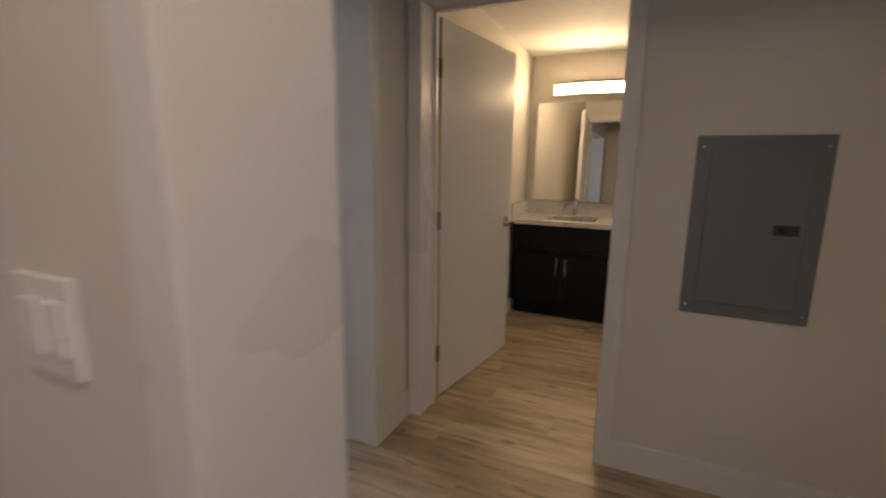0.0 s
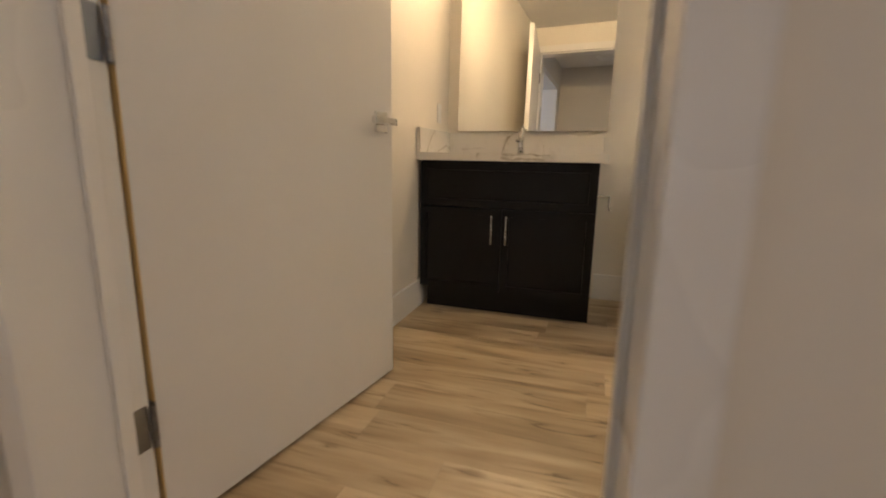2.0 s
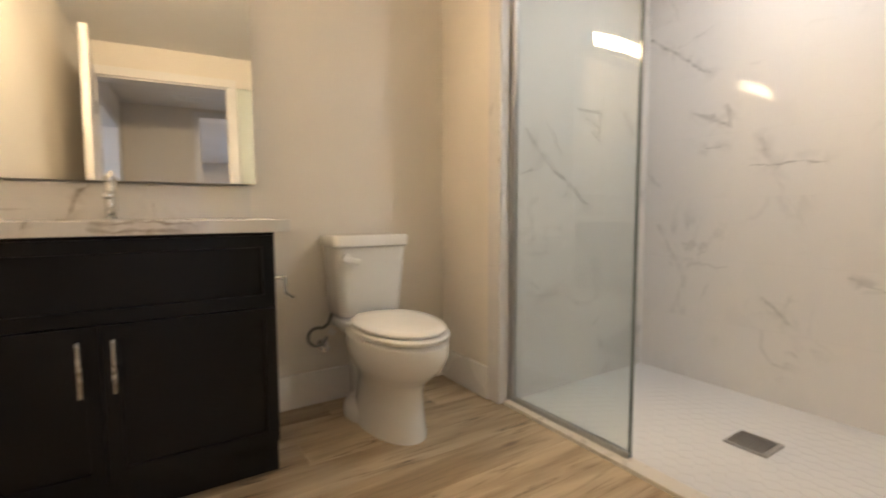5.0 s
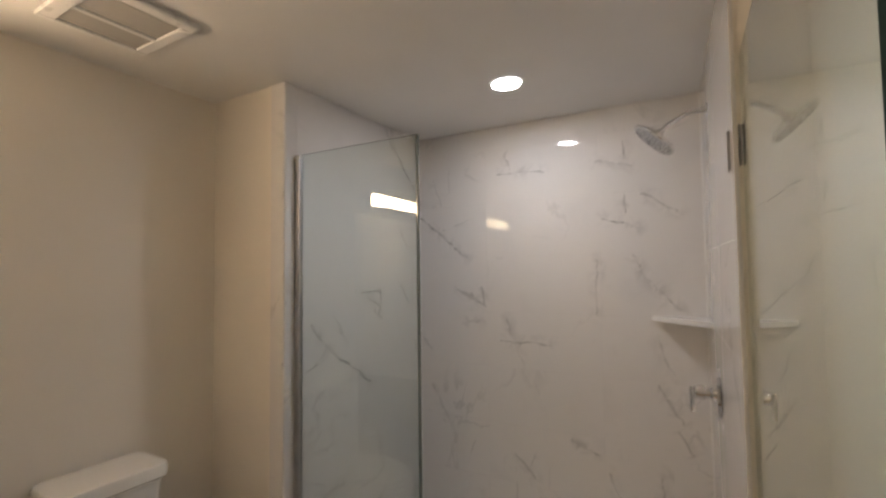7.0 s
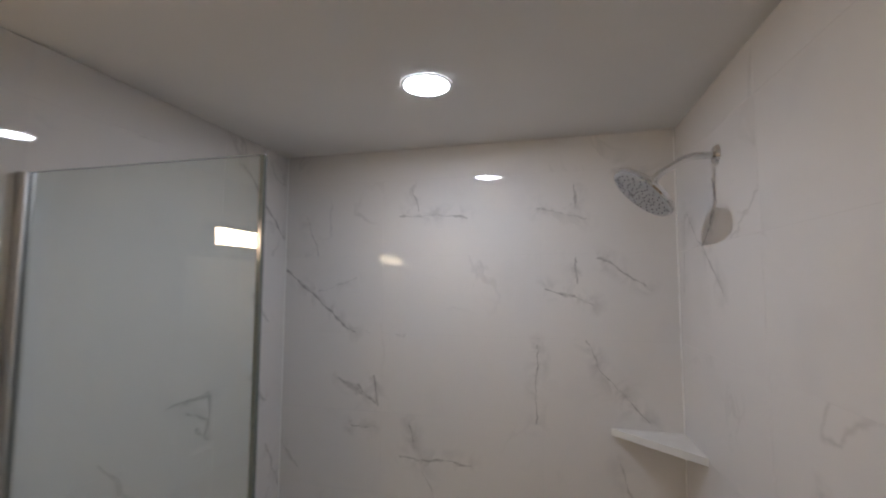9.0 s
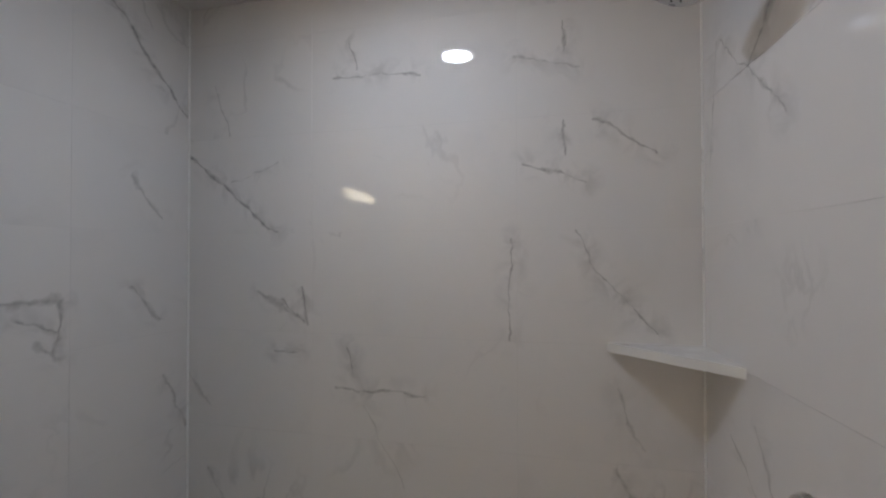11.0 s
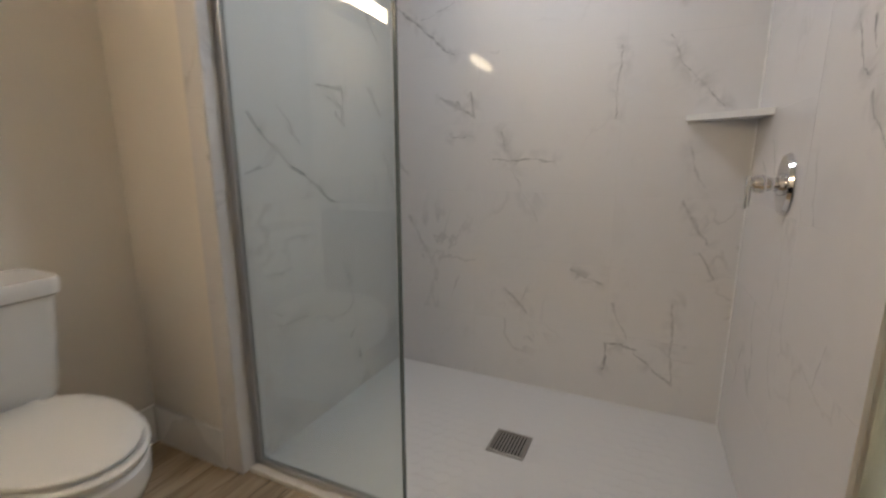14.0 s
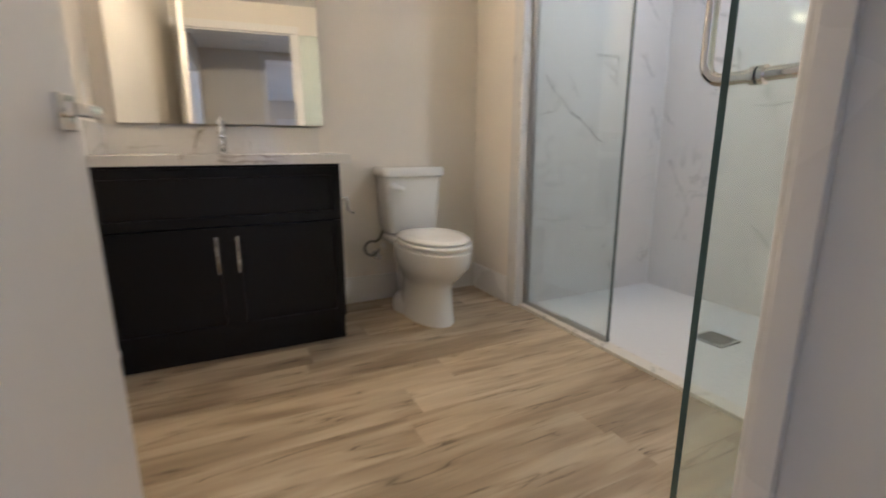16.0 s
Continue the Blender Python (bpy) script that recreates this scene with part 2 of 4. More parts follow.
# y, z to y, z on the back wall of the shower; half width; depth of tone
BACK_VEINS = [
    (2.49, 1.93, 2.32, 1.79, 0.011, 1.0), (2.32, 1.79, 2.146, 1.65, 0.009, 0.9), (2.384, 2.156, 2.318, 1.983, 0.007, 0.5),
    (2.31, 1.82, 2.135, 1.88, 0.006, 0.5), (1.873, 2.256, 1.854, 2.166, 0.007, 0.8), (1.94, 2.144, 1.643, 2.133, 0.008, 0.8),
    (1.219, 2.25, 1.219, 2.16, 0.007, 0.8), (1.358, 2.155, 1.174, 2.108, 0.007, 0.6), (1.137, 1.965, 0.974, 1.857, 0.008, 0.8),
    (1.229, 1.961, 1.211, 1.853, 0.007, 0.8), (1.342, 1.841, 1.159, 1.789, 0.008, 0.8), (1.371, 1.62, 1.377, 1.327, 0.008, 0.8),
    (1.184, 1.642, 1.129, 1.526, 0.008, 0.7), (1.129, 1.526, 0.976, 1.359, 0.010, 0.9), (2.21, 1.46, 2.04, 1.37, 0.022, 0.6),
    (2.05, 1.47, 2.02, 1.35, 0.014, 0.9), (2.12, 1.43, 2.03, 1.36, 0.012, 0.8), (2.148, 1.265, 2.06, 1.255, 0.006, 0.9), (1.881, 1.292, 1.862, 1.196, 0.007, 0.9), (1.934, 1.155, 1.636, 1.152, 0.008, 0.8),
    (1.526, 0.644, 1.39, 0.593, 0.008, 0.9), (1.355, 0.17, 1.35, 0.30, 0.016, 0.9), (1.35, 0.30, 1.21, 0.30, 0.012, 0.8),
    (1.332, 0.508, 1.26, 0.335, 0.008, 0.5), (1.22, 0.28, 1.06, 0.15, 0.009, 0.7), (1.06, 0.16, 1.08, 0.52, 0.008, 0.6),
]
BACK_VEINS_LOW = [
    (1.089, 0.984, 0.983, 0.817, 0.020, 0.6), (1.009, 0.771, 0.945, 0.666, 0.014, 0.8), (1.839, 0.50, 1.739, 0.396, 0.016, 0.6),
    (2.404, 0.841, 2.285, 0.665, 0.012, 0.5), (1.085, 1.204, 1.014, 1.036, 0.007, 0.5), (2.494, 1.171, 2.40, 1.07, 0.014, 0.5),
    (1.83, 1.11, 1.70, 0.86, 0.006, 0.4),
]
# x, z to x, z on the left wall of the shower
LEFT_VEINS = [
    (2.160, 1.327, 2.292, 1.187, 0.011, 1.0), (2.292, 1.187, 2.404, 1.106, 0.011, 1.0), (2.404, 1.106, 2.608, 0.970, 0.010, 0.9), (2.141, 1.110, 2.256, 1.148, 0.010, 0.7),
    (2.256, 1.148, 2.292, 1.187, 0.008, 0.7), (2.311, 1.354, 2.399, 1.228, 0.014, 0.5), (2.523, 1.455, 2.698, 1.462, 0.024, 0.7), (2.698, 1.462, 2.683, 1.323, 0.020, 0.8),
    (2.600, 1.417, 2.690, 1.380, 0.024, 0.7), (2.640, 1.350, 2.700, 1.310, 0.016, 0.6), (2.885, 2.275, 2.996, 2.149, 0.009, 1.0), (2.996, 2.149, 3.111, 2.065, 0.010, 1.0),
    (2.799, 2.343, 2.885, 2.275, 0.008, 0.7), (2.905, 1.819, 3.006, 1.693, 0.018, 0.65), (2.903, 1.483, 3.000, 1.370, 0.018, 0.65), (3.018, 1.180, 3.110, 0.991, 0.010, 0.6),
    (2.736, 0.291, 2.740, 0.165, 0.014, 0.9), (2.680, 0.300, 2.736, 0.340, 0.009, 0.7), (2.190, 0.511, 2.400, 0.507, 0.007, 0.6), (2.170, 0.601, 2.260, 0.540, 0.010, 0.4),
]
# x, z to x, z on the right wall of the shower; the highest paint vein and cast shadow together
RIGHT_VEINS_AND_SHADOW = [
    (2.783, 2.160, 2.760, 2.083, 0.016, 0.9), (2.760, 2.083, 2.876, 1.982, 0.020, 1.0), (2.876, 1.982, 2.739, 1.834, 0.009, 0.7), (3.020, 2.090, 2.933, 1.997, 0.010, 0.6),
    (2.933, 1.997, 2.876, 1.982, 0.010, 0.8), (3.050, 2.100, 3.094, 1.794, 0.007, 0.5), (2.330, 1.470, 2.253, 1.345, 0.008, 0.8), (2.235, 1.450, 2.220, 1.385, 0.010, 0.9),
    (2.253, 1.345, 2.230, 1.335, 0.012, 0.9), (2.200, 1.290, 2.067, 1.140, 0.014, 0.6), (2.981, 1.154, 2.860, 1.080, 0.009, 0.6), (2.200, 0.760, 2.240, 0.640, 0.008, 0.35),
    (2.860, 1.220, 2.800, 1.100, 0.010, 0.5), (2.900, 0.480, 2.960, 0.300, 0.009, 0.5),
]

WALL_PAINT = paint("wall_paint", (0.80, 0.758, 0.685))
CEIL_PAINT = paint("ceiling_paint", (0.80, 0.79, 0.77), 0.7, 0.2)
TRIM_PAINT = paint("trim_paint", (0.80, 0.79, 0.77), 0.32, 0.03, 0.02)
DOOR_PAINT = paint("door_paint", (0.76, 0.74, 0.71), 0.34, 0.05, 0.02)
OAK = wood_plank()
TILE_BACK = marble("marble_tile_back", BACK_VEINS + BACK_VEINS_LOW, "yz")
TILE_LEFT = marble("marble_tile_left", LEFT_VEINS, "xz")
TILE_RIGHT = marble("marble_tile_right", RIGHT_VEINS_AND_SHADOW, "xz")
QUARTZ = marble("quartz_top", [(0.355, 0.89, 0.44, 1.055, 0.016, 1.0), (0.50, 0.899, 0.73, 0.897, 0.015, 0.9), (0.49, 0.877, 0.70, 0.875, 0.014, 0.85), (0.645, 0.91, 0.64, 0.96, 0.008, 0.8), (0.12, 0.93, 0.26, 0.945, 0.010, 0.4)], "xz", (0.75, 0.73, 0.69), 0.18, 0.12, 2.0, True)
QUARTZ_SIDE = marble("quartz_side", [(2.52, 0.90, 2.66, 1.045, 0.015, 1.0), (2.70, 0.905, 2.90, 0.95, 0.022, 0.8), (2.90, 0.95, 2.97, 0.94, 0.016, 0.7)], "yz", (0.75, 0.73, 0.69), 0.18, 0.12, 2.0, True)
GROUT = plain("grout", (0.655, 0.645, 0.635), 0.75)
CERAMIC = plain("white_ceramic", (0.82, 0.82, 0.80), 0.07, 0, 0.02, 8, 0, 0.5)
SEAT_PLASTIC = plain("seat_plastic", (0.80, 0.80, 0.77), 0.16, 0, 0.02, 8)
ESPRESSO = plain("espresso_wood", (0.0078, 0.0077, 0.0083), 0.40, 0, 0.35, 30, 0.03)
ESPRESSO.node_tree.nodes["Principled BSDF"].inputs["Specular IOR Level"].default_value = 0.25
CHROME = plain("chrome", (0.80, 0.80, 0.80), 0.08, 1.0, 0.04, 40)
NICKEL = plain("brushed_nickel", (0.62, 0.60, 0.56), 0.26, 1.0, 0.08, 60)
ALU = plain("aluminium_channel", (0.52, 0.52, 0.52), 0.38, 1.0, 0.03, 4)
STEEL = plain("drain_steel", (0.5, 0.49, 0.48), 0.35, 1.0, 0.15, 60)
# near black: painted shade in holes and gaps, and the black latch and nozzles
DARK = plain("dark_hole_shade_and_rubber", (0.02, 0.02, 0.02), 0.6)
RUBBER = plain("grey_rubber", (0.20, 0.20, 0.21), 0.5)
GREY_STEEL = plain("grey_enamel", (0.192, 0.196, 0.192), 0.3, 0, 0)
GREY_DARK = plain("dark_plate", (0.05, 0.05, 0.055), 0.4)
WHITE_PLASTIC = plain("white_plastic", (0.80, 0.80, 0.79), 0.3, 0, 0.02)
LINEN = plain("cream_linen", (0.60, 0.51, 0.395), 0.85, 0, 0.15, 160, 0.3)
HEAD_CLOTH = plain("tan_linen", (0.50, 0.40, 0.29), 0.85, 0, 0.18, 160, 0.3)
SLAT_WOOD = plain("pale_pine", (0.66, 0.53, 0.37), 0.6, 0, 0.2, 20, 0.1)
RAW_WOOD = plain("raw_door_wood", (0.80, 0.56, 0.24), 0.6, 0, 0.2, 15, 0.1)
HEX = plain("hex_tile_white", (0.69, 0.69, 0.685), 0.42, 0, 0)
HEX_GROUT = plain("hex_grout", (0.682, 0.682, 0.677), 0.6, 0, 0)
GLASS = glass_mat("shower_glass", (0.855, 0.915, 0.90))
# same glass, tinted deeper to stand for the dimmer light on the wall behind
DOOR_GLASS_SHADED = glass_mat("shower_door_glass_shaded", (0.755, 0.85, 0.845))
GLASS_EDGE = plain("glass_edge_green", (0.05, 0.09, 0.085), 0.12)
SCREEN_EDGE = plain("polished_glass_edge", (0.16, 0.19, 0.185), 0.12)
HINGE = plain("dull_nickel_hinge", (0.27, 0.27, 0.275), 0.34, 1.0, 0.1, 60)
BRAID = plain("braided_steel", (0.22, 0.215, 0.20), 0.45, 0.7, 0.3, 400, 0.4)
MIRROR_MAT, _nt, _b = mat("mirror_silver")
_b.inputs["Base Color"].default_value, _b.inputs["Metallic"].default_value, _b.inputs["Roughness"].default_value = (0.90, 0.92, 0.91, 1), 1.0, 0.0
LIGHT_WARM = glow("vanity_diffuser_glow", WARM, VANITY_GLOW)
LIGHT_DOWN = glow("downlight_glow", NEUTRAL, DOWNLIGHT_GLOW)
LIGHT_BED = glow("bedroom_light_glow", (1.0, 0.95, 0.88), BEDROOM_GLOW)
# glow of the added hall lamp, set to brighten the vestibule walls
LIGHT_HALL_FILL = glow("hall_fill_glow", (1.0, 0.79, 0.61), 235.0)
DAY_GLASS = glow("bright_daylight_pane", DAY, 4.0)
# glow for the pane of the added hall window
FILL_GLASS = glow("dim_fill_pane", DAY, 0.7)

# ---------------------------------------------------------------- mesh helpers


def part(name, bm, material, parent=None, label="", smooth=False):
    """Link a bmesh as one mesh object, under a thing or a part."""
    me = bpy.data.meshes.new(name)
    bm.normal_update()
    bm.to_mesh(me)
    bm.free()
    if smooth:
        me.shade_smooth()
        me.set_sharp_from_angle(angle=radians(38))
    me.materials.append(material)
    ob = new(name, me)
    if parent is not None:
        ob.parent = parent
    if label:
        ob["label"] = label
    return ob


def box(x0, y0, z0, x1, y1, z1, bevel=0.0, seg=2):
    bm = bmesh.new()
    bmesh.ops.create_cube(bm, size=1)
    for v in bm.verts:
        v.co = Vector(((x0 + x1) / 2 + v.co.x * (x1 - x0), (y0 + y1) / 2 + v.co.y * (y1 - y0), (z0 + z1) / 2 + v.co.z * (z1 - z0)))
    if bevel:
        bmesh.ops.bevel(bm, geom=bm.edges[:], offset=bevel, segments=seg, profile=0.6, affect="EDGES")
    return bm


def join(*bms):
    """Several bmeshes as one."""
    out = bmesh.new()
    for b in bms:
        me = bpy.data.meshes.new("tmp")
        b.to_mesh(me)
        b.free()
        out.from_mesh(me)
        bpy.data.meshes.remove(me)
    return out


def moved(bm, m):
    bmesh.ops.transform(bm, matrix=m, verts=bm.verts[:])
    return bm


def cyl(p0, p1, r, r1=None, n=20, bevel=0.0):
    """A round bar from p0 to p1."""
    p0, p1 = Vector(p0), Vector(p1)
    bm = bmesh.new()
    bmesh.ops.create_cone(bm, cap_ends=True, segments=n, radius1=r, radius2=r if r1 is None else r1, depth=(p1 - p0).length)
    if bevel:
        caps = [e for e in bm.edges if all(abs(v.co.z - e.verts[0].co.z) < 1e-6 for v in e.verts)]
        bmesh.ops.bevel(bm, geom=caps, offset=bevel, segments=2, profile=0.6, affect="EDGES")
    q = (p1 - p0).to_track_quat("Z", "Y").to_matrix().to_4x4()
    return moved(bm, Matrix.Translation((p0 + p1) / 2) @ q)


def tube(points, r, n=10, closed=False):
    """A round bar swept along points."""
    bm = bmesh.new()
    pts = [Vector(p) for p in points]
    rings, up = [], None
    for i, p in enumerate(pts):
        a, b = pts[max(i - 1, 0)], pts[min(i + 1, len(pts) - 1)]
        t = (b - a).normalized()
        if up is None:
            up = t.orthogonal().normalized()
        up = (up - t * up.dot(t)).normalized()
        side = t.cross(up)
        rings.append([bm.verts.new(p + r * (math.cos(k * 2 * math.pi / n) * up + math.sin(k * 2 * math.pi / n) * side)) for k in range(n)])
    for A, B in zip(rings, rings[1:]):
        for k in range(n):
            bm.faces.new((A[k], A[(k + 1) % n], B[(k + 1) % n], B[k]))
    bm.faces.new(rings[0][::-1])
    bm.faces.new(rings[-1])
    bmesh.ops.recalc_face_normals(bm, faces=bm.faces[:])
    return bm


def arc(center, r, a0, a1, ax, ay, n=8):
    c, ax, ay = Vector(center), Vector(ax), Vector(ay)
    return [c + r * (math.cos(radians(a0 + (a1 - a0) * i / n)) * ax + math.sin(radians(a0 + (a1 - a0) * i / n)) * ay) for i in range(n + 1)]


def loft(rings, cap=True):
    """Close rings of equal point counts skinned in order."""
    bm = bmesh.new()
    vs = [[bm.verts.new(p) for p in ring] for ring in rings]
    n = len(vs[0])
    for A, B in zip(vs, vs[1:]):
        for k in range(n):
            bm.faces.new((A[k], A[(k + 1) % n], B[(k + 1) % n], B[k]))
    if cap:
        bm.faces.new(vs[0][::-1])
        bm.faces.new(vs[-1])
    bmesh.ops.recalc_face_normals(bm, faces=bm.faces[:])
    return bm


def extruded(pts, place, depth):
    bm = bmesh.new()
    a = [bm.verts.new(place(s, z, 0.0)) for s, z in pts]
    b = [bm.verts.new(place(s, z, depth)) for s, z in pts]
    bm.faces.new(a)
    bm.faces.new(b[::-1])
    for i in range(len(a)):
        j = (i + 1) % len(a)
        bm.faces.new((a[i], a[j], b[j], b[i]))
    bmesh.ops.recalc_face_normals(bm, faces=bm.faces[:])
    return bm


def empty(name, loc=(0, 0, 0), label="", category="", group=""):
    ob = new(name)
    ob.location = loc
    ob.empty_display_size = 0.05
    return tagged(ob, label, category, group)


def structure(name, bm, material, label, category):
    return tagged(part(name, bm, material), label, category, kind="structure")


def sub(name, bm, material, parent, label="", smooth=False):
    """A part built in world coordinates under a thing that stands elsewhere."""
    ob = part(name, bm, material, parent, label, smooth)
    if parent.parent is None:
        ob.matrix_parent_inverse = Matrix.Translation(-parent.location)
    return ob


# ---------------------------------------------------------------- large structure
H = CEIL
structure("wall_west", join(
    box(-0.2, BED_DOOR_N + 0.02, 0, WEST, NORTH, 2.75), box(-0.2, VEST_S2, 0, WEST, BED_DOOR_S - 0.02, 2.75), box(-0.2, BED_DOOR_S - 0.02, 2.12, WEST, BED_DOOR_N + 0.02, 2.75)),
    WALL_PAINT, "warm white painted wall with the bedroom doorway in it", "wall")
structure("wall_north", box(-0.2, NORTH, 0, 3.3, NORTH + 0.15, 2.75), WALL_PAINT, "warm white painted wall behind vanity and toilet", "wall")
structure("wall_niche", box(NICHE, SH_LEFT + 0.01, 0, 3.14, NORTH, H), WALL_PAINT, "warm white painted wall beside the toilet", "wall")
structure("wall_shower_end", extruded([(NICHE, SOUTH_OUT), (3.14, SOUTH_OUT), (3.14, right_y(3.14) - 0.0105), (NICHE, right_y(NICHE) - 0.0105)], lambda a, b, d: (a, b, d), H), WALL_PAINT, "painted end wall beside the open glass door", "wall")
structure("wall_east", box(SH_EAST + 0.024, 0.3, 0, 3.3, NORTH, H), WALL_PAINT, "wall behind the shower tiles", "wall")
structure("wall_south", join(
    box(WEST, SOUTH_OUT, 0, DOOR_L - 0.02, SOUTH_IN, H), box(DOOR_R + 0.02, SOUTH_OUT, 0, NICHE, SOUTH_IN, H),
    box(DOOR_L - 0.02, SOUTH_OUT, DOOR_H + 0.02, DOOR_R + 0.02, SOUTH_IN, H)),
    WALL_PAINT, "warm white painted wall with the bathroom doorway", "wall")
structure("ceiling_bathroom", box(WEST, SOUTH_OUT, H, 3.3, NORTH, H + 0.1), CEIL_PAINT, "white painted bathroom ceiling", "ceiling")
structure("ceiling_vestibule", box(WEST, VEST_S2, H + 0.02, VEST_E + 0.1, SOUTH_OUT, H + 0.12), CEIL_PAINT, "white painted vestibule ceiling", "ceiling")
structure("wall_vestibule_east", box(VEST_E, VEST_S2, 0, VEST_E + 0.12, SOUTH_OUT, H + 0.02), WALL_PAINT, "warm white vestibule wall", "wall")
HALL_L, HALL_R = 0.78, 1.66
structure("wall_vestibule_south", join(
    box(WEST, VEST_S2, 0, HALL_L - 0.02, VEST_S, H + 0.02), box(HALL_R + 0.02, VEST_S2, 0, VEST_E, VEST_S, H + 0.02),
    box(HALL_L - 0.02, VEST_S2, 2.37, HALL_R + 0.02, VEST_S, H + 0.02)), WALL_PAINT, "warm white wall with the hall doorway", "wall")
# hall behind the start of the walk
structure("wall_hall_west", box(-0.35, -5.0, 0, -0.2, VEST_S2, 2.75), WALL_PAINT, "warm white hall wall", "wall")
structure("wall_hall_east", join(box(2.37, -5.0, 0, 2.5, -3.85, 2.75), box(2.37, -2.15, 0, 2.5, VEST_S2 + 0.2, 2.75), box(2.37, -3.85, 0, 2.5, -2.15, 0.75), box(2.37, -3.85, 2.05, 2.5, -2.15, 2.75)), WALL_PAINT, "warm white hall wall", "wall")
structure("wall_hall_south", join(box(-0.35, -5.12, 0, 0.95, -5.0, 2.75), box(1.75, -5.12, 0, 2.5, -5.0, 2.75), box(0.95, -5.12, 2.1, 1.75, -5.0, 2.75)),
          WALL_PAINT, "warm white hall end wall with a glazed doorway", "wall")
structure("ceiling_hall", box(-0.35, -5.12, H + 0.02, 2.5, VEST_S2, H + 0.12), CEIL_PAINT, "white painted hall ceiling", "ceiling")
# bedroom
BX0, BY0, BY1, BZ = -5.2, -2.2, 4.05, 2.72
structure("wall_bedroom_west", join(box(BX0 - 0.12, BY0, 0, BX0, -0.1, BZ), box(BX0 - 0.12, 1.7, 0, BX0, BY1, BZ), box(BX0 - 0.12, -0.1, 0, BX0, 1.7, 0.85), box(BX0 - 0.12, -0.1, 2.2, BX0, 1.7, BZ)), WALL_PAINT, "white painted bedroom wall behind the headboard", "wall")
structure("wall_bedroom_north", box(BX0, BY1, 0, -0.2, BY1 + 0.12, BZ), WALL_PAINT, "white painted bedroom wall", "wall")
structure("wall_bedroom_south", box(BX0, BY0 - 0.12, 0, -0.2, BY0, BZ), WALL_PAINT, "white painted bedroom wall", "wall")
structure("wall_bedroom_east", join(box(-0.2, NORTH + 0.15, 0, -0.08, BY1, BZ), box(-0.2, BY0, 0, -0.15, VEST_S2 - 0.002, BZ)), WALL_PAINT, "white bedroom wall", "wall")
structure("ceiling_bedroom", box(BX0, BY0, BZ, -0.2, BY1, BZ + 0.1), CEIL_PAINT, "white bedroom ceiling", "ceiling")
structure("soffit_bedroom", box(BX0, 3.5, 2.40, -0.2, BY1, BZ), WALL_PAINT, "dropped white soffit along the bedroom wall", "soffit")
structure("ground", box(-60, -60, -0.35, 60, 60, -0.3), plain("bare_ground", (0.2, 0.19, 0.17), 0.9), "bare ground round the building", "ground")

# base boards
BB = 0.163


def baseboard(x0, y0, x1, y1, side, h=BB, t=0.015):
    """A board along a wall; side is the way into the room."""
    sx, sy = side
    bm = box(min(x0, x1, x0 + sx * t, x1 + sx * t), min(y0, y1, y0 + sy * t, y1 + sy * t), 0, max(x0, x1, x0 + sx * t, x1 + sx * t), max(y0, y1, y0 + sy * t, y1 + sy * t), h)
    top = [e for e in bm.edges if all(v.co.z > h - 1e-5 for v in e.verts)]
    bmesh.ops.bevel(bm, geom=top, offset=0.004, segments=2, profile=0.5, affect="EDGES")
    return structure("baseboard", bm, TRIM_PAINT, "white painted square-edged base board", "baseboard")


baseboard(WEST, 0.66, WEST, 2.52, (1, 0))
baseboard(1.0, NORTH, NICHE, NORTH, (0, -1))
baseboard(NICHE, 2.577, NICHE, NORTH - 0.015, (-1, 0))
baseboard(1.09, SOUTH_IN, NICHE, SOUTH_IN, (0, 1))
baseboard(1.075, SOUTH_OUT, VEST_E, SOUTH_OUT, (0, -1), 0.14)
baseboard(WEST, BED_DOOR_N + 0.075, WEST, SOUTH_OUT - 0.018, (1, 0), 0.14)
baseboard(BX0, BY0, BX0, 2.6, (1, 0), 0.14)
baseboard(BX0 + 0.015, BY1, -0.2, BY1, (0, -1), 0.14)

# ---------------------------------------------------------------- door frames


def casing_set(thing, plane, axis, a, b, z, out, w=0.065, t=0.017):
    """Flat casing round an opening from a to b, z high, on the wall face plane. axis: the way that the opening runs."""
    for lo, hi, z0, z1 in ((a - w, a, 0, z), (b, b + w, 0, z), (a - w, b + w, z, z + w)):
        p0, p1 = sorted((plane, plane + out * t))
        bm = box(lo, p0, z0, hi, p1, z1, 0.003) if axis == "x" else box(p0, lo, z0, p1, hi, z1, 0.003)
        part("casing", bm, TRIM_PAINT, thing)


def jamb_set(thing, p0, p1, axis, a, b, z, t=0.02):
    for lo, hi, z0, z1 in ((a - t, a, 0, z), (b, b + t, 0, z), (a - t, b + t, z, z + t)):
        bm = box(lo, p0, z0, hi, p1, z1, 0.002) if axis == "x" else box(p0, lo, z0, p1, hi, z1, 0.002)
        part("jamb", bm, TRIM_PAINT, thing)


frame_bath = tagged(new("door_frame_bath"), "white painted frame of the bathroom doorway", "door frame", kind="structure")
jamb_set(frame_bath, SOUTH_OUT - 0.002, SOUTH_IN + 0.002, "x", DOOR_L, DOOR_R, DOOR_H)
casing_set(frame_bath, SOUTH_OUT, "x", DOOR_L, DOOR_R, DOOR_H, -1, 0.07)
part("casing", box(DOOR_R + 0.006, SOUTH_IN, 0, DOOR_R + 0.076, SOUTH_IN + 0.012, DOOR_H, 0.003), TRIM_PAINT, frame_bath)
part("casing", box(0.002, SOUTH_IN, DOOR_H, DOOR_R + 0.07, SOUTH_IN + 0.017, DOOR_H + 0.07, 0.003), TRIM_PAINT, frame_bath)
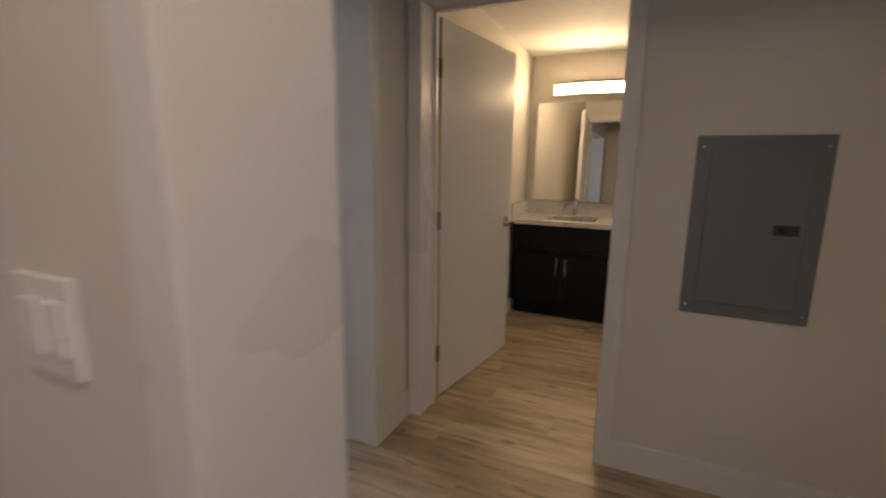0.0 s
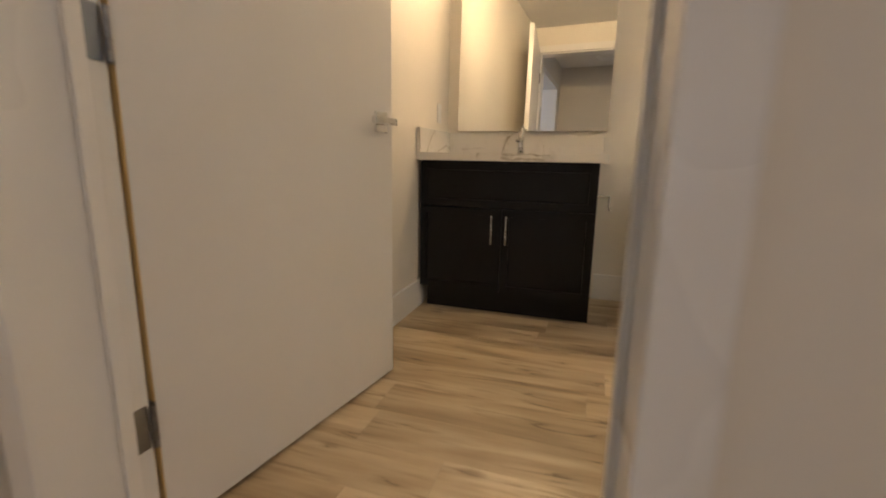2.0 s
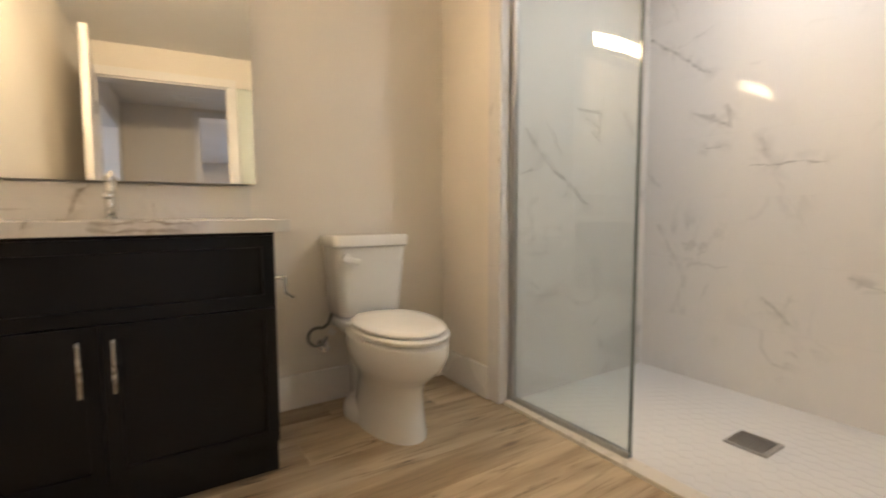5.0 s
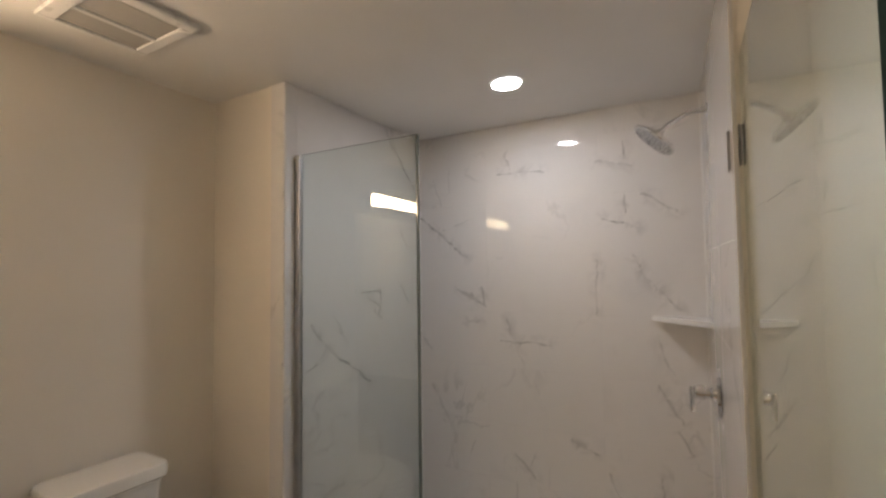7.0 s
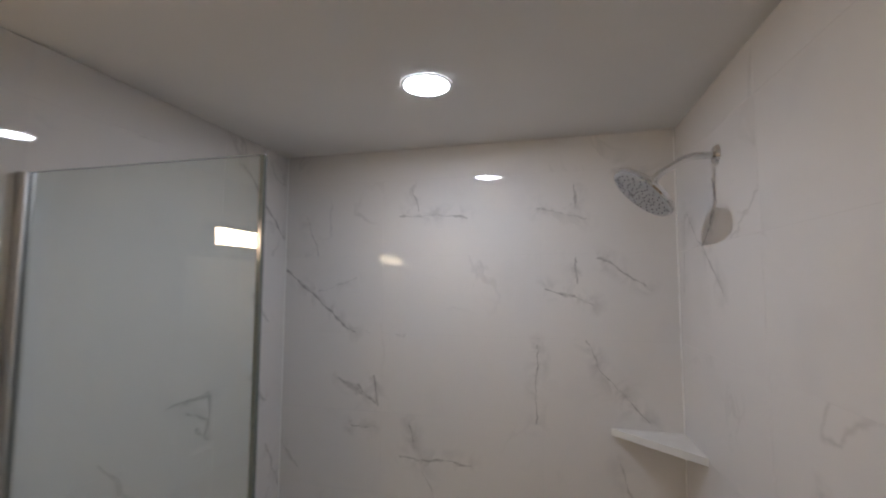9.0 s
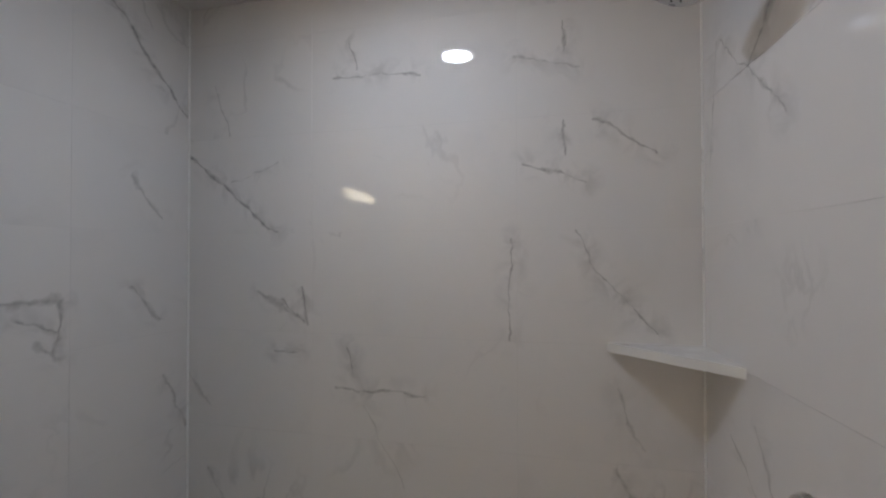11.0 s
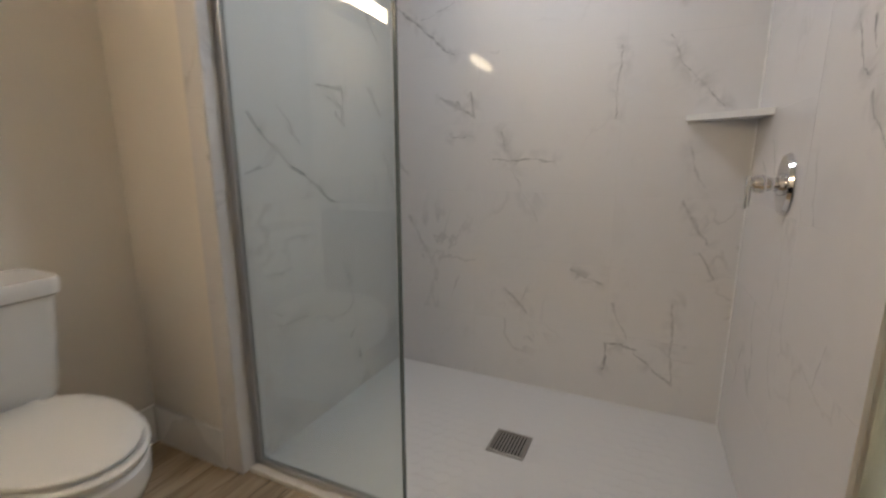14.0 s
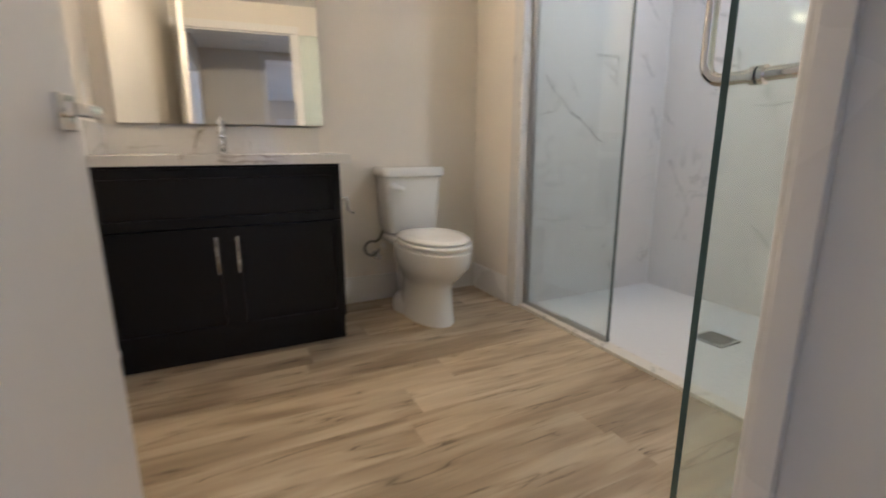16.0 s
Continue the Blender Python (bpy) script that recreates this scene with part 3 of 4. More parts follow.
part("casing", box(0.016, SOUTH_IN, 0, DOOR_L, 0.659, DOOR_H, 0.003), TRIM_PAINT, frame_bath)
part("door_stop", box(DOOR_R - 0.012, 0.585, 0, DOOR_R, 0.615, DOOR_H, 0.002), TRIM_PAINT, frame_bath)
part("door_stop", box(DOOR_L, 0.585, 0, DOOR_L + 0.012, 0.615, DOOR_H, 0.002), TRIM_PAINT, frame_bath)
part("door_stop", box(DOOR_L, 0.585, DOOR_H - 0.012, DOOR_R, 0.615, DOOR_H, 0.002), TRIM_PAINT, frame_bath)
frame_bed = tagged(new("door_frame_bedroom"), "white painted frame of the bedroom doorway", "door frame", kind="structure")
jamb_set(frame_bed, -0.202, 0.002, "y", BED_DOOR_S, BED_DOOR_N, 2.10)
casing_set(frame_bed, WEST, "y", BED_DOOR_S, BED_DOOR_N, 2.10, 1, 0.07)
part("strike_plate", box(-0.196, BED_DOOR_N - 0.003, 0.935, -0.164, BED_DOOR_N + 0.001, 1.005, 0.001), NICKEL, frame_bed, "nickel strike plate")
# flat dark patch painted for the shaded hole
part("strike_hole_shade", box(-0.187, BED_DOOR_N - 0.0036, 0.957, -0.173, BED_DOOR_N - 0.002, 0.983), DARK, frame_bed, "dark patch standing for the shade in the strike hole")
frame_hall = tagged(new("door_frame_hall"), "white painted frame of the hall doorway", "door frame", kind="structure")
jamb_set(frame_hall, VEST_S2 - 0.002, VEST_S + 0.002, "x", HALL_L, HALL_R, 2.35)
casing_set(frame_hall, VEST_S2, "x", HALL_L, HALL_R, 2.35, -1)
casing_set(frame_hall, VEST_S, "x", HALL_L, HALL_R, 2.35, 1)

# ---------------------------------------------------------------- bathroom door
door = empty("door_bath", (0.094, 0.704, 0), "open white flush door leaf with chrome lever handle", "door")
DW, DT, DTOP = 0.91, 0.042, 2.157
ang = math.degrees(math.atan2(1.61 - 0.704, 0.228 - 0.094))
door.rotation_euler = (0, 0, radians(ang))
# leaf runs along its own x; the room lies on its -y side
part("leaf", box(-0.036, 0.0, 0.012, DW, DT, DTOP, 0.0025), DOOR_PAINT, door)
part("hinge_edge", box(-0.0370, 0.001, 0.014, -0.0361, DT - 0.001, DTOP - 0.002), RAW_WOOD, door, "unpainted yellowish wooden hinge edge")
HX, HZ = 0.832, 0.998
lever = part("rosette", box(HX - 0.036, -0.009, HZ - 0.036, HX + 0.036, 0.0, HZ + 0.036, 0.002), CHROME, door, "square chrome rosette")
part("lever", join(cyl((HX, -0.005, HZ), (HX, -0.05, HZ), 0.0095), box(HX - 0.118, -0.066, HZ - 0.012, HX + 0.014, -0.048, HZ + 0.012, 0.004)), CHROME, lever, "straight chrome lever", True)
part("latch_plate", box(DW - 0.0005, 0.01, HZ - 0.028, DW + 0.0012, DT - 0.01, HZ + 0.028, 0.0004), NICKEL, door, "nickel latch plate on the edge")
lever2 = part("rosette", box(HX - 0.033, DT, HZ - 0.033, HX + 0.033, DT + 0.009, HZ + 0.033, 0.002), CHROME, door, "square chrome rosette")
part("lever", join(cyl((HX, DT + 0.005, HZ), (HX, DT + 0.03, HZ), 0.0095), box(HX - 0.118, DT + 0.026, HZ - 0.0095, HX + 0.012, DT + 0.038, HZ + 0.0095, 0.003)), CHROME, lever2, "straight chrome lever", True)
for hz in (0.293, 1.09, 1.905):
    knuckle = [cyl((-0.046, -0.005, hz - 0.05 + 0.02 * i), (-0.046, -0.005, hz - 0.0315 + 0.02 * i), 0.0068, n=14) for i in range(5)]
    hinge = part("hinge", join(*knuckle), HINGE, door, "satin nickel hinge", True)
    part("hinge_leaf", box(-0.0386, 0.0005, hz - 0.05, -0.0355, DT - 0.006, hz + 0.05, 0.0006), HINGE, hinge)
    part("hinge_leaf", moved(box(-0.02, -0.0015, hz - 0.05, 0.02, 0.0015, hz + 0.05, 0.0006), pose(-0.0745, -0.0003, 0, 0, 0, 7.8)), HINGE, hinge)

# ---------------------------------------------------------------- vanity
VX0, VX1, VF, VTOP = 0.015, 0.982, 2.445, 0.864
van = empty("vanity_cabinet", (0.5, 2.7, 0), "dark espresso wood vanity cabinet with two shaker doors", "cabinet")
sub("body", join(box(VX0, VF + 0.02, 0.13, VX1, 2.995, VTOP), box(VX0 + 0.03, VF + 0.055, 0.0, VX1 - 0.0, 2.99, 0.13)), ESPRESSO, van)


def shaker(name, x0, x1, z0, z1, rail=0.055):
    """A front with a recessed field."""
    bm = box(x0, VF, z0, x1, VF + 0.018, z1)
    face = min(bm.faces, key=lambda f: f.calc_center_median().y)
    bmesh.ops.inset_region(bm, faces=[face], thickness=rail)
    bmesh.ops.inset_region(bm, faces=[face], thickness=0.0015, depth=-0.008)
    return sub(name, bm, ESPRESSO, van)


shaker("drawer_front", VX0 + 0.004, VX1 - 0.004, 0.612, VTOP - 0.012)
d1 = shaker("cabinet_door", VX0 + 0.004, 0.492, 0.135, 0.606)
d2 = shaker("cabinet_door", 0.496, VX1 - 0.004, 0.135, 0.606)
for dd, px in ((d1, 0.444), (d2, 0.524)):
    part("pull", join(cyl((px, VF - 0.03, 0.413), (px, VF - 0.03, 0.571), 0.0055, n=14, bevel=0.001), cyl((px, VF, 0.437), (px, VF - 0.03, 0.437), 0.004, n=10), cyl((px, VF, 0.547), (px, VF - 0.03, 0.547), 0.004, n=10)), NICKEL, dd, "brushed nickel bar pull", True)

top = empty("quartz_countertop", (0.5, 2.7, VTOP), "white veined quartz vanity top with splash boards", "countertop")
CT = 0.906
SX0, SX1, SY0, SY1 = 0.30, 0.74, 2.53, 2.83
sub("slab", join(box(0.002, 2.413, VTOP, 1.026, SY0, CT, 0.0015), box(0.002, SY1, VTOP, 1.026, 2.998, CT), box(0.002, SY0, VTOP, SX0, SY1, CT), box(SX1, SY0, VTOP, 1.026, SY1, CT)), QUARTZ, top)
sub("back_splash", box(0.022, 2.976, CT, 1.0, 2.998, 1.042, 0.0015), QUARTZ, top)
sub("side_splash", box(0.002, 2.42, CT, 0.022, 2.998, 1.042, 0.0015), QUARTZ_SIDE, top)
sink = empty("sink", (0.52, 2.68, VTOP), "white undermount rectangular basin set in the quartz top", "sink")
rings = []
for z, ins in ((CT - 0.041, -0.008), (CT - 0.06, 0.004), (CT - 0.15, 0.03), (CT - 0.17, 0.07)):
    rings.append([(SX0 + ins, SY0 + ins, z), (SX1 - ins, SY0 + ins, z), (SX1 - ins, SY1 - ins, z), (SX0 + ins, SY1 - ins, z)])
bm = loft(rings, False)
bm.faces.new(list(bm.verts)[-4:])
sub("basin", bm, CERAMIC, sink, "", True)

fau = empty("faucet", (0.51, 2.90, CT), "chrome single-lever basin faucet", "faucet")
fx, fy = 0.51, 2.895
sub("body", join(cyl((fx, fy, CT), (fx, fy, CT + 0.006), 0.027, bevel=0.001), cyl((fx, fy, CT + 0.004), (fx, fy, CT + 0.135), 0.0185, bevel=0.001)), CHROME, fau, "", True)
sub("spout", moved(box(-0.014, -0.13, -0.009, 0.014, 0.0, 0.009, 0.004), Matrix.Translation((fx, fy, CT + 0.098)) @ pose(0, 0, 0, 8, 0, 0)), CHROME, fau, "", True)
sub("lever", join(cyl((fx, fy, CT + 0.137), (fx, fy, CT + 0.158), 0.0185, bevel=0.002), moved(box(-0.006, -0.008, -0.004, 0.006, 0.085, 0.004, 0.002), Matrix.Translation((fx, fy, CT + 0.153)) @ pose(0, 0, 0, 28, 0, 0))), CHROME, fau, "", True)

mir = empty("mirror", (0.54, 2.99, 1.5), "frameless rectangular wall mirror above the vanity", "mirror")
MIRROR_AT = Matrix.Translation((0.546, 2.953, 1.52)) @ pose(0, 0, 0, -1.9, 0, -2.6)
sub("silvered_glass", moved(box(-0.466, -0.003, -0.470, 0.466, 0.003, 0.470), MIRROR_AT), MIRROR_MAT, mir)
# it stands on the splash board and leans, packed out from the wall
pack = moved(box(-0.4655, 0.0034, -0.4695, 0.4655, 0.03, 0.4695), MIRROR_AT)
for v in pack.verts:
    if abs((MIRROR_AT.inverted() @ v.co).y - 0.03) < 1e-4:
        v.co.y = 2.9992
sub("backing", pack, WALL_PAINT, mir)

bar = empty("vanity_light", (0.53, 2.97, 2.1), "curved chrome vanity light bar with a glowing white diffuser", "wall light")
lx0, lx1 = 0.232, 0.93
sub("back_plate", box(lx0 + 0.05, 2.975, 2.045, lx1 - 0.05, 2.999, 2.155, 0.002), CHROME, bar)


def bowed(x0, x1, z0, z1, y, bow, thick, n=16):
    pts = [(x0 + (x1 - x0) * i / n, y - bow * (1 - (2 * i / n - 1) ** 2)) for i in range(n + 1)]
    rings = [[(x, yy, z0), (x, yy + thick, z0), (x, yy + thick, z1), (x, yy, z1)] for x, yy in pts]
    return loft(rings)


sub("diffuser", bowed(lx0 + 0.008, lx1 - 0.008, 2.04, 2.162, 2.925, 0.035, 0.040), LIGHT_WARM, bar, "glowing white acrylic diffuser")
sub("top_band", bowed(lx0, lx1, 2.146, 2.168, 2.9215, 0.035, 0.0024), NICKEL, bar)
# three thin strips added to keep the diffuser's light off wall and ceiling
sub("back_light_block", bowed(lx0 + 0.004, lx1 - 0.004, 2.0365, 2.1655, 2.9655, 0.035, 0.004), NICKEL, bar)
sub("top_light_block", bowed(lx0 + 0.008, lx1 - 0.008, 2.1625, 2.1655, 2.925, 0.035, 0.036), NICKEL, bar)
sub("bottom_light_block", bowed(lx0 + 0.008, lx1 - 0.008, 2.0365, 2.0395, 2.925, 0.035, 0.036), NICKEL, bar)
sub("bottom_band", bowed(lx0, lx1, 2.034, 2.056, 2.9215, 0.035, 0.0024), NICKEL, bar)
sub("end_cap", box(lx0 - 0.004, 2.917, 2.034, lx0 + 0.018, 2.98, 2.168, 0.002), NICKEL, bar)
sub("end_cap", box(lx1 - 0.018, 2.917, 2.034, lx1 + 0.004, 2.98, 2.168, 0.002), NICKEL, bar)

# paper holder on the cabinet side
tp = empty("toilet_paper_holder", (0.98, 2.58, 0.69), "chrome open-arm toilet paper holder on the cabinet side", "paper holder")
sub("post", join(box(0.968, 2.565, 0.668, 0.983, 2.607, 0.71, 0.002), cyl((0.98, 2.586, 0.689), (1.045, 2.586, 0.689), 0.007)), CHROME, tp, "", True)
sub("arm", tube([(1.045, 2.586, 0.692), (1.045, 2.586, 0.65), *arc((1.045, 2.576, 0.64), 0.012, 0, -90, (0, 1, 0), (0, 0, 1), 4), (1.045, 2.50, 0.628), (1.045, 2.472, 0.628), (1.045, 2.468, 0.636)], 0.0055), CHROME, tp, "", True)

# outlet plate over the side splash
outl = empty("outlet_plate", (0.003, 2.8, 1.17), "white wall outlet plate above the side splash", "outlet")
sub("plate", box(0.0, 2.765, 1.09, 0.006, 2.835, 1.205, 0.002), WHITE_PLASTIC, outl)
sub("socket", box(0.004, 2.783, 1.113, 0.0075, 2.817, 1.182, 0.001), WHITE_PLASTIC, outl)

# ---------------------------------------------------------------- toilet
toi = empty("toilet", (1.468, 2.6, 0), "white ceramic two-piece toilet with closed seat", "toilet")
TX = 1.488


def oval(yf, yb, hw, z, n=32, pw=2.3, back=0.75):
    """An egg-shaped ring, pointed to the front."""
    yc = yf + (yb - yf) * 0.56
    pts = []
    for i in range(n):
        a = 2 * math.pi * i / n
        c, s = math.cos(a), math.sin(a)
        ry = (yb - yc) if s > 0 else (yc - yf)
        e = 2 / pw if s > 0 else 1.0
        pts.append((TX + hw * math.copysign(abs(c) ** (e if s > 0 else 1.0), c), yc + ry * math.copysign(abs(s) ** e, s), z))
    return pts


bowl_rings = [oval(2.378, 2.88, 0.132, 0.0), oval(2.378, 2.88, 0.132, 0.014), oval(2.388, 2.86, 0.127, 0.05), oval(2.400, 2.83, 0.121, 0.13), oval(2.400, 2.81, 0.121, 0.20),
              oval(2.375, 2.80, 0.134, 0.238), oval(2.315, 2.80, 0.160, 0.28), oval(2.270, 2.81, 0.181, 0.325), oval(2.250, 2.83, 0.189, 0.37), oval(2.250, 2.83, 0.188, 0.415), oval(2.268, 2.82, 0.174, 0.430)]
sub("bowl", loft(bowl_rings), CERAMIC, toi, "", True)
sub("foot", join(loft([oval(2.585, 2.915, 0.152, 0.0), oval(2.585, 2.915, 0.152, 0.03), oval(2.60, 2.905, 0.144, 0.058), oval(2.63, 2.89, 0.120, 0.082), oval(2.66, 2.87, 0.09, 0.092)]), box(TX - 0.075, 2.68, 0.04, TX + 0.075, 2.93, 0.43, 0.03, 3)), CERAMIC, toi, "", True)
for bx in (-0.122, 0.122):
    sub("bolt_cap", cyl((TX + bx, 2.775, 0.055), (TX + bx, 2.775, 0.088), 0.016, 0.011, 16, 0.003), SEAT_PLASTIC, toi, "", True)
sub("deck", box(TX - 0.15, 2.74, 0.385, TX + 0.15, 2.96, 0.437, 0.018, 3), CERAMIC, toi, "", True)
sub("seat", loft([oval(2.256, 2.765, 0.182, 0.432), oval(2.252, 2.768, 0.187, 0.438), oval(2.252, 2.768, 0.187, 0.447), oval(2.260, 2.764, 0.180, 0.453)]), SEAT_PLASTIC, toi, "", True)
lid_r = [oval(2.272, 2.77, 0.172, 0.4565), oval(2.268, 2.772, 0.176, 0.461), oval(2.268, 2.772, 0.176, 0.469), oval(2.278, 2.766, 0.168, 0.476), oval(2.32, 2.73, 0.13, 0.479), oval(2.42, 2.66, 0.05, 0.480)]
sub("lid", loft(lid_r), SEAT_PLASTIC, toi, "", True)
for hx in (-0.07, 0.07):
    sub("seat_hinge", box(TX + hx - 0.016, 2.765, 0.436, TX + hx + 0.016, 2.80, 0.466, 0.006), SEAT_PLASTIC, toi)


def rrect(x0, x1, y0, y1, z, r=0.03, n=5):
    pts = []
    for cx, cy, a0 in ((x1 - r, y0 + r, -90), (x1 - r, y1 - r, 0), (x0 + r, y1 - r, 90), (x0 + r, y0 + r, 180)):
        for i in range(n + 1):
            a = radians(a0 + 90 * i / n)
            pts.append((cx + r * math.cos(a), cy + r * math.sin(a), z))
    return pts


TB = 2.985
TKX = 1.484
sub("tank", loft([rrect(TKX - 0.146, TKX + 0.146, 2.802, TB, 0.448, 0.035), rrect(TKX - 0.154, TKX + 0.154, 2.790, TB, 0.470, 0.04), rrect(TKX - 0.168, TKX + 0.168, 2.778, TB, 0.640, 0.04), rrect(TKX - 0.178, TKX + 0.178, 2.772, TB, 0.772, 0.04)]), CERAMIC, toi, "", True)
sub("tank_lid", loft([rrect(TKX - 0.180, TKX + 0.180, 2.768, TB + 0.003, 0.770, 0.035), rrect(TKX - 0.186, TKX + 0.186, 2.758, TB + 0.005, 0.778, 0.035), rrect(TKX - 0.188, TKX + 0.188, 2.756, TB + 0.005, 0.816, 0.035), rrect(TKX - 0.183, TKX + 0.183, 2.761, TB, 0.827, 0.035)]), CERAMIC, toi, "", True)
flush = sub("flush_boss", cyl((TKX - 0.132, 2.780, 0.728), (TKX - 0.132, 2.752, 0.728), 0.021, 0.017, 20, 0.002), SEAT_PLASTIC, toi, "white plastic lever boss", True)
part("flush_lever", moved(box(-0.030, -0.020, -0.015, 0.058, 0.0, 0.011, 0.007, 3), Matrix.Translation((TKX - 0.134, 2.752, 0.722)) @ pose(0, 0, 0, 0, 14, 10)), SEAT_PLASTIC, flush, "white flush lever", True)
sub("gasket", cyl((TX, 2.87, 0.433), (TX, 2.87, 0.456), 0.06), RUBBER, toi)

sup = empty("supply_valve", (1.30, 2.97, 0.3), "chrome angle stop with braided supply hose in a loop", "valve")
sub("stop", join(cyl((1.305, 2.999, 0.285), (1.305, 2.992, 0.285), 0.03, bevel=0.001), cyl((1.305, 2.995, 0.285), (1.305, 2.935, 0.285), 0.009), cyl((1.305, 2.95, 0.265), (1.305, 2.95, 0.315), 0.012), moved(box(-0.018, -0.006, -0.012, 0.018, 0.006, 0.012, 0.004), Matrix.Translation((1.305, 2.928, 0.285)))), CHROME, sup, "", True)
loop = [Vector((1.305, 2.95, 0.31)), Vector((1.312, 2.95, 0.335))] + arc((1.268, 2.945, 0.342), 0.044, 0, 300, (1, 0, 0), (0, 0, -1), 18)[1:] + [Vector((1.315, 2.93, 0.40)), Vector((1.332, 2.92, 0.452))]
sub("hose", tube(loop, 0.0078, 8), BRAID, sup, "braided steel hose", True)
sub("tag", moved(box(-0.02, -0.001, -0.016, 0.02, 0.001, 0.016), Matrix.Translation((1.335, 2.93, 0.36)) @ pose(0, 0, 0, 10, 35, 15)), WHITE_PLASTIC, sup, "white paper tag on the hose")

# ---------------------------------------------------------------- shower fittings
pane = empty("glass_screen", (2.08, 2.15, 0.02), "fixed clear glass shower panel in aluminium channels", "glass panel")
PX = 2.079
pane.rotation_euler = (0, 0, radians(1.1))
g = sub("pane", box(PX - 0.005, 1.839, 0.034, PX + 0.005, 2.462, 2.11), GLASS, pane, "clear glass pane")
g.visible_shadow = False
sub("wall_channel", join(box(PX - 0.014, 2.455, 0.02, PX - 0.006, 2.486, 2.112, 0.001), box(PX + 0.006, 2.455, 0.02, PX + 0.014, 2.486, 2.112, 0.001), box(PX - 0.006, 2.474, 0.02, PX + 0.006, 2.486, 2.112)), ALU, pane)
sub("floor_channel", join(box(PX - 0.014, 1.834, 0.018, PX - 0.006, 2.456, 0.040, 0.001), box(PX + 0.006, 1.834, 0.018, PX + 0.014, 2.456, 0.040, 0.001)), ALU, pane)
sub("polished_edge", join(box(PX - 0.0052, 1.830, 0.02, PX + 0.0052, 1.8385, 2.111, 0.001)), SCREEN_EDGE, pane)
sub("top_edge", box(PX - 0.0048, 1.839, 2.1102, PX + 0.0048, 2.456, 2.1115), GLASS_EDGE, pane, "polished green glass edge")

gdoor = empty("shower_door", (2.06, 0.776, 0), "open clear glass shower door with chrome tube handle", "glass door")
ga = math.degrees(math.atan2(0.749 - 0.776, 1.087 - 2.06))
gdoor.rotation_euler = (0, 0, radians(ga))
GW = 0.975
# own x runs from the hinge to the free edge; own -y faces the shower side of the room
gp = part("pane", box(0.012, -0.005, 0.03, GW, 0.005, 2.13), DOOR_GLASS_SHADED, gdoor, "clear glass pane")
gp.visible_shadow = False
part("free_edge", box(GW, -0.0049, 0.03, GW + 0.0012, 0.0049, 2.13), GLASS_EDGE, gdoor, "polished green glass edge")
part("top_edge", box(0.012, -0.0049, 2.13, GW, 0.0049, 2.1312), GLASS_EDGE, gdoor, "polished green glass edge")
HXG = GW - 0.068
for sgn in (-1, 1):
    pts = [Vector((HXG, sgn * 0.005, 1.022))] + arc((HXG, sgn * 0.046, 1.050), 0.028, -90, 0, (0, sgn, 0), (0, 0, 1), 6) + arc((HXG, sgn * 0.046, 1.225), 0.028, 0, 90, (0, sgn, 0), (0, 0, 1), 6) + [Vector((HXG, sgn * 0.005, 1.253))]
    h = part("handle", tube(pts, 0.0095, 14), CHROME, gdoor, "round chrome tube handle", True)
    for z in (1.022, 1.253):
        part("collar", cyl((HXG, sgn * 0.005, z), (HXG, sgn * 0.012, z), 0.013, n=18), CHROME, h, "", True)
for z in (0.285, 1.895):
    hg = part("hinge", join(box(-0.002, -0.013, z - 0.055, 0.052, -0.0055, z + 0.055, 0.002), box(-0.002, 0.0055, z - 0.055, 0.052, 0.013, z + 0.055, 0.002)), HINGE, gdoor, "chrome glass door hinge")
    part("hinge_plate", box(-0.024, -0.034, z - 0.055, -0.010, 0.012, z + 0.055, 0.002), HINGE, hg)
    # solid dark strip in place of the shaded gap between the hinge plates
    part("hinge_gap_shade", box(-0.0105, -0.012, z - 0.053, -0.0018, 0.012, z + 0.053), DARK, hg, "dark strip standing for the shade in the hinge gap")
part("seal", box(0.004, -0.003, 0.03, 0.0118, 0.003, 2.12), RUBBER, gdoor, "clear rubber seal")

head = empty("rain_shower", (2.56, SH_RIGHT, 2.15), "round chrome shower head on a bent wall arm", "shower head")
hx, hy0 = 2.735, right_y(2.745)
hc = Vector((2.712, 1.038, 2.122))
hn = Vector((-0.12, 0.66, -0.74)).normalized()
sub("flange", cyl((hx, hy0 - 0.001, 2.222), (hx, hy0 + 0.008, 2.222), 0.03, 0.024, 24), CHROME, head, "", True)
arm_pts = [Vector((hx, hy0 - 0.004, 2.222)), Vector((hx, hy0 + 0.06, 2.222)), Vector((hx, hy0 + 0.088, 2.214)), Vector((hx, hy0 + 0.11, 2.200)), hc - hn * 0.07, hc - hn * 0.05]
sub("arm", tube(arm_pts, 0.0105, 12), CHROME, head, "", True)
q = hn.to_track_quat("Z", "Y").to_matrix().to_4x4()
R = 0.098
prof = [(0.012, -0.05), (0.018, -0.042), (0.024, -0.03), (0.055, -0.018), (0.086, -0.010), (R, 0.0), (R, 0.006), (R - 0.004, 0.010)]
rings = [[Matrix.Translation(hc) @ q @ Vector((r * math.cos(2 * math.pi * k / 36), r * math.sin(2 * math.pi * k / 36), z)) for k in range(36)] for r, z in prof]
shell = sub("shell", loft(rings), CHROME, head, "", True)
part("spray_face", moved(cyl((0, 0, 0.0098), (0, 0, 0.0118), R - 0.006, n=36), Matrix.Translation(hc) @ q), plain("grey_spray_face", (0.42, 0.42, 0.42), 0.3, 0.3), shell, "grey spray face").matrix_parent_inverse = Matrix()
nozzles = []
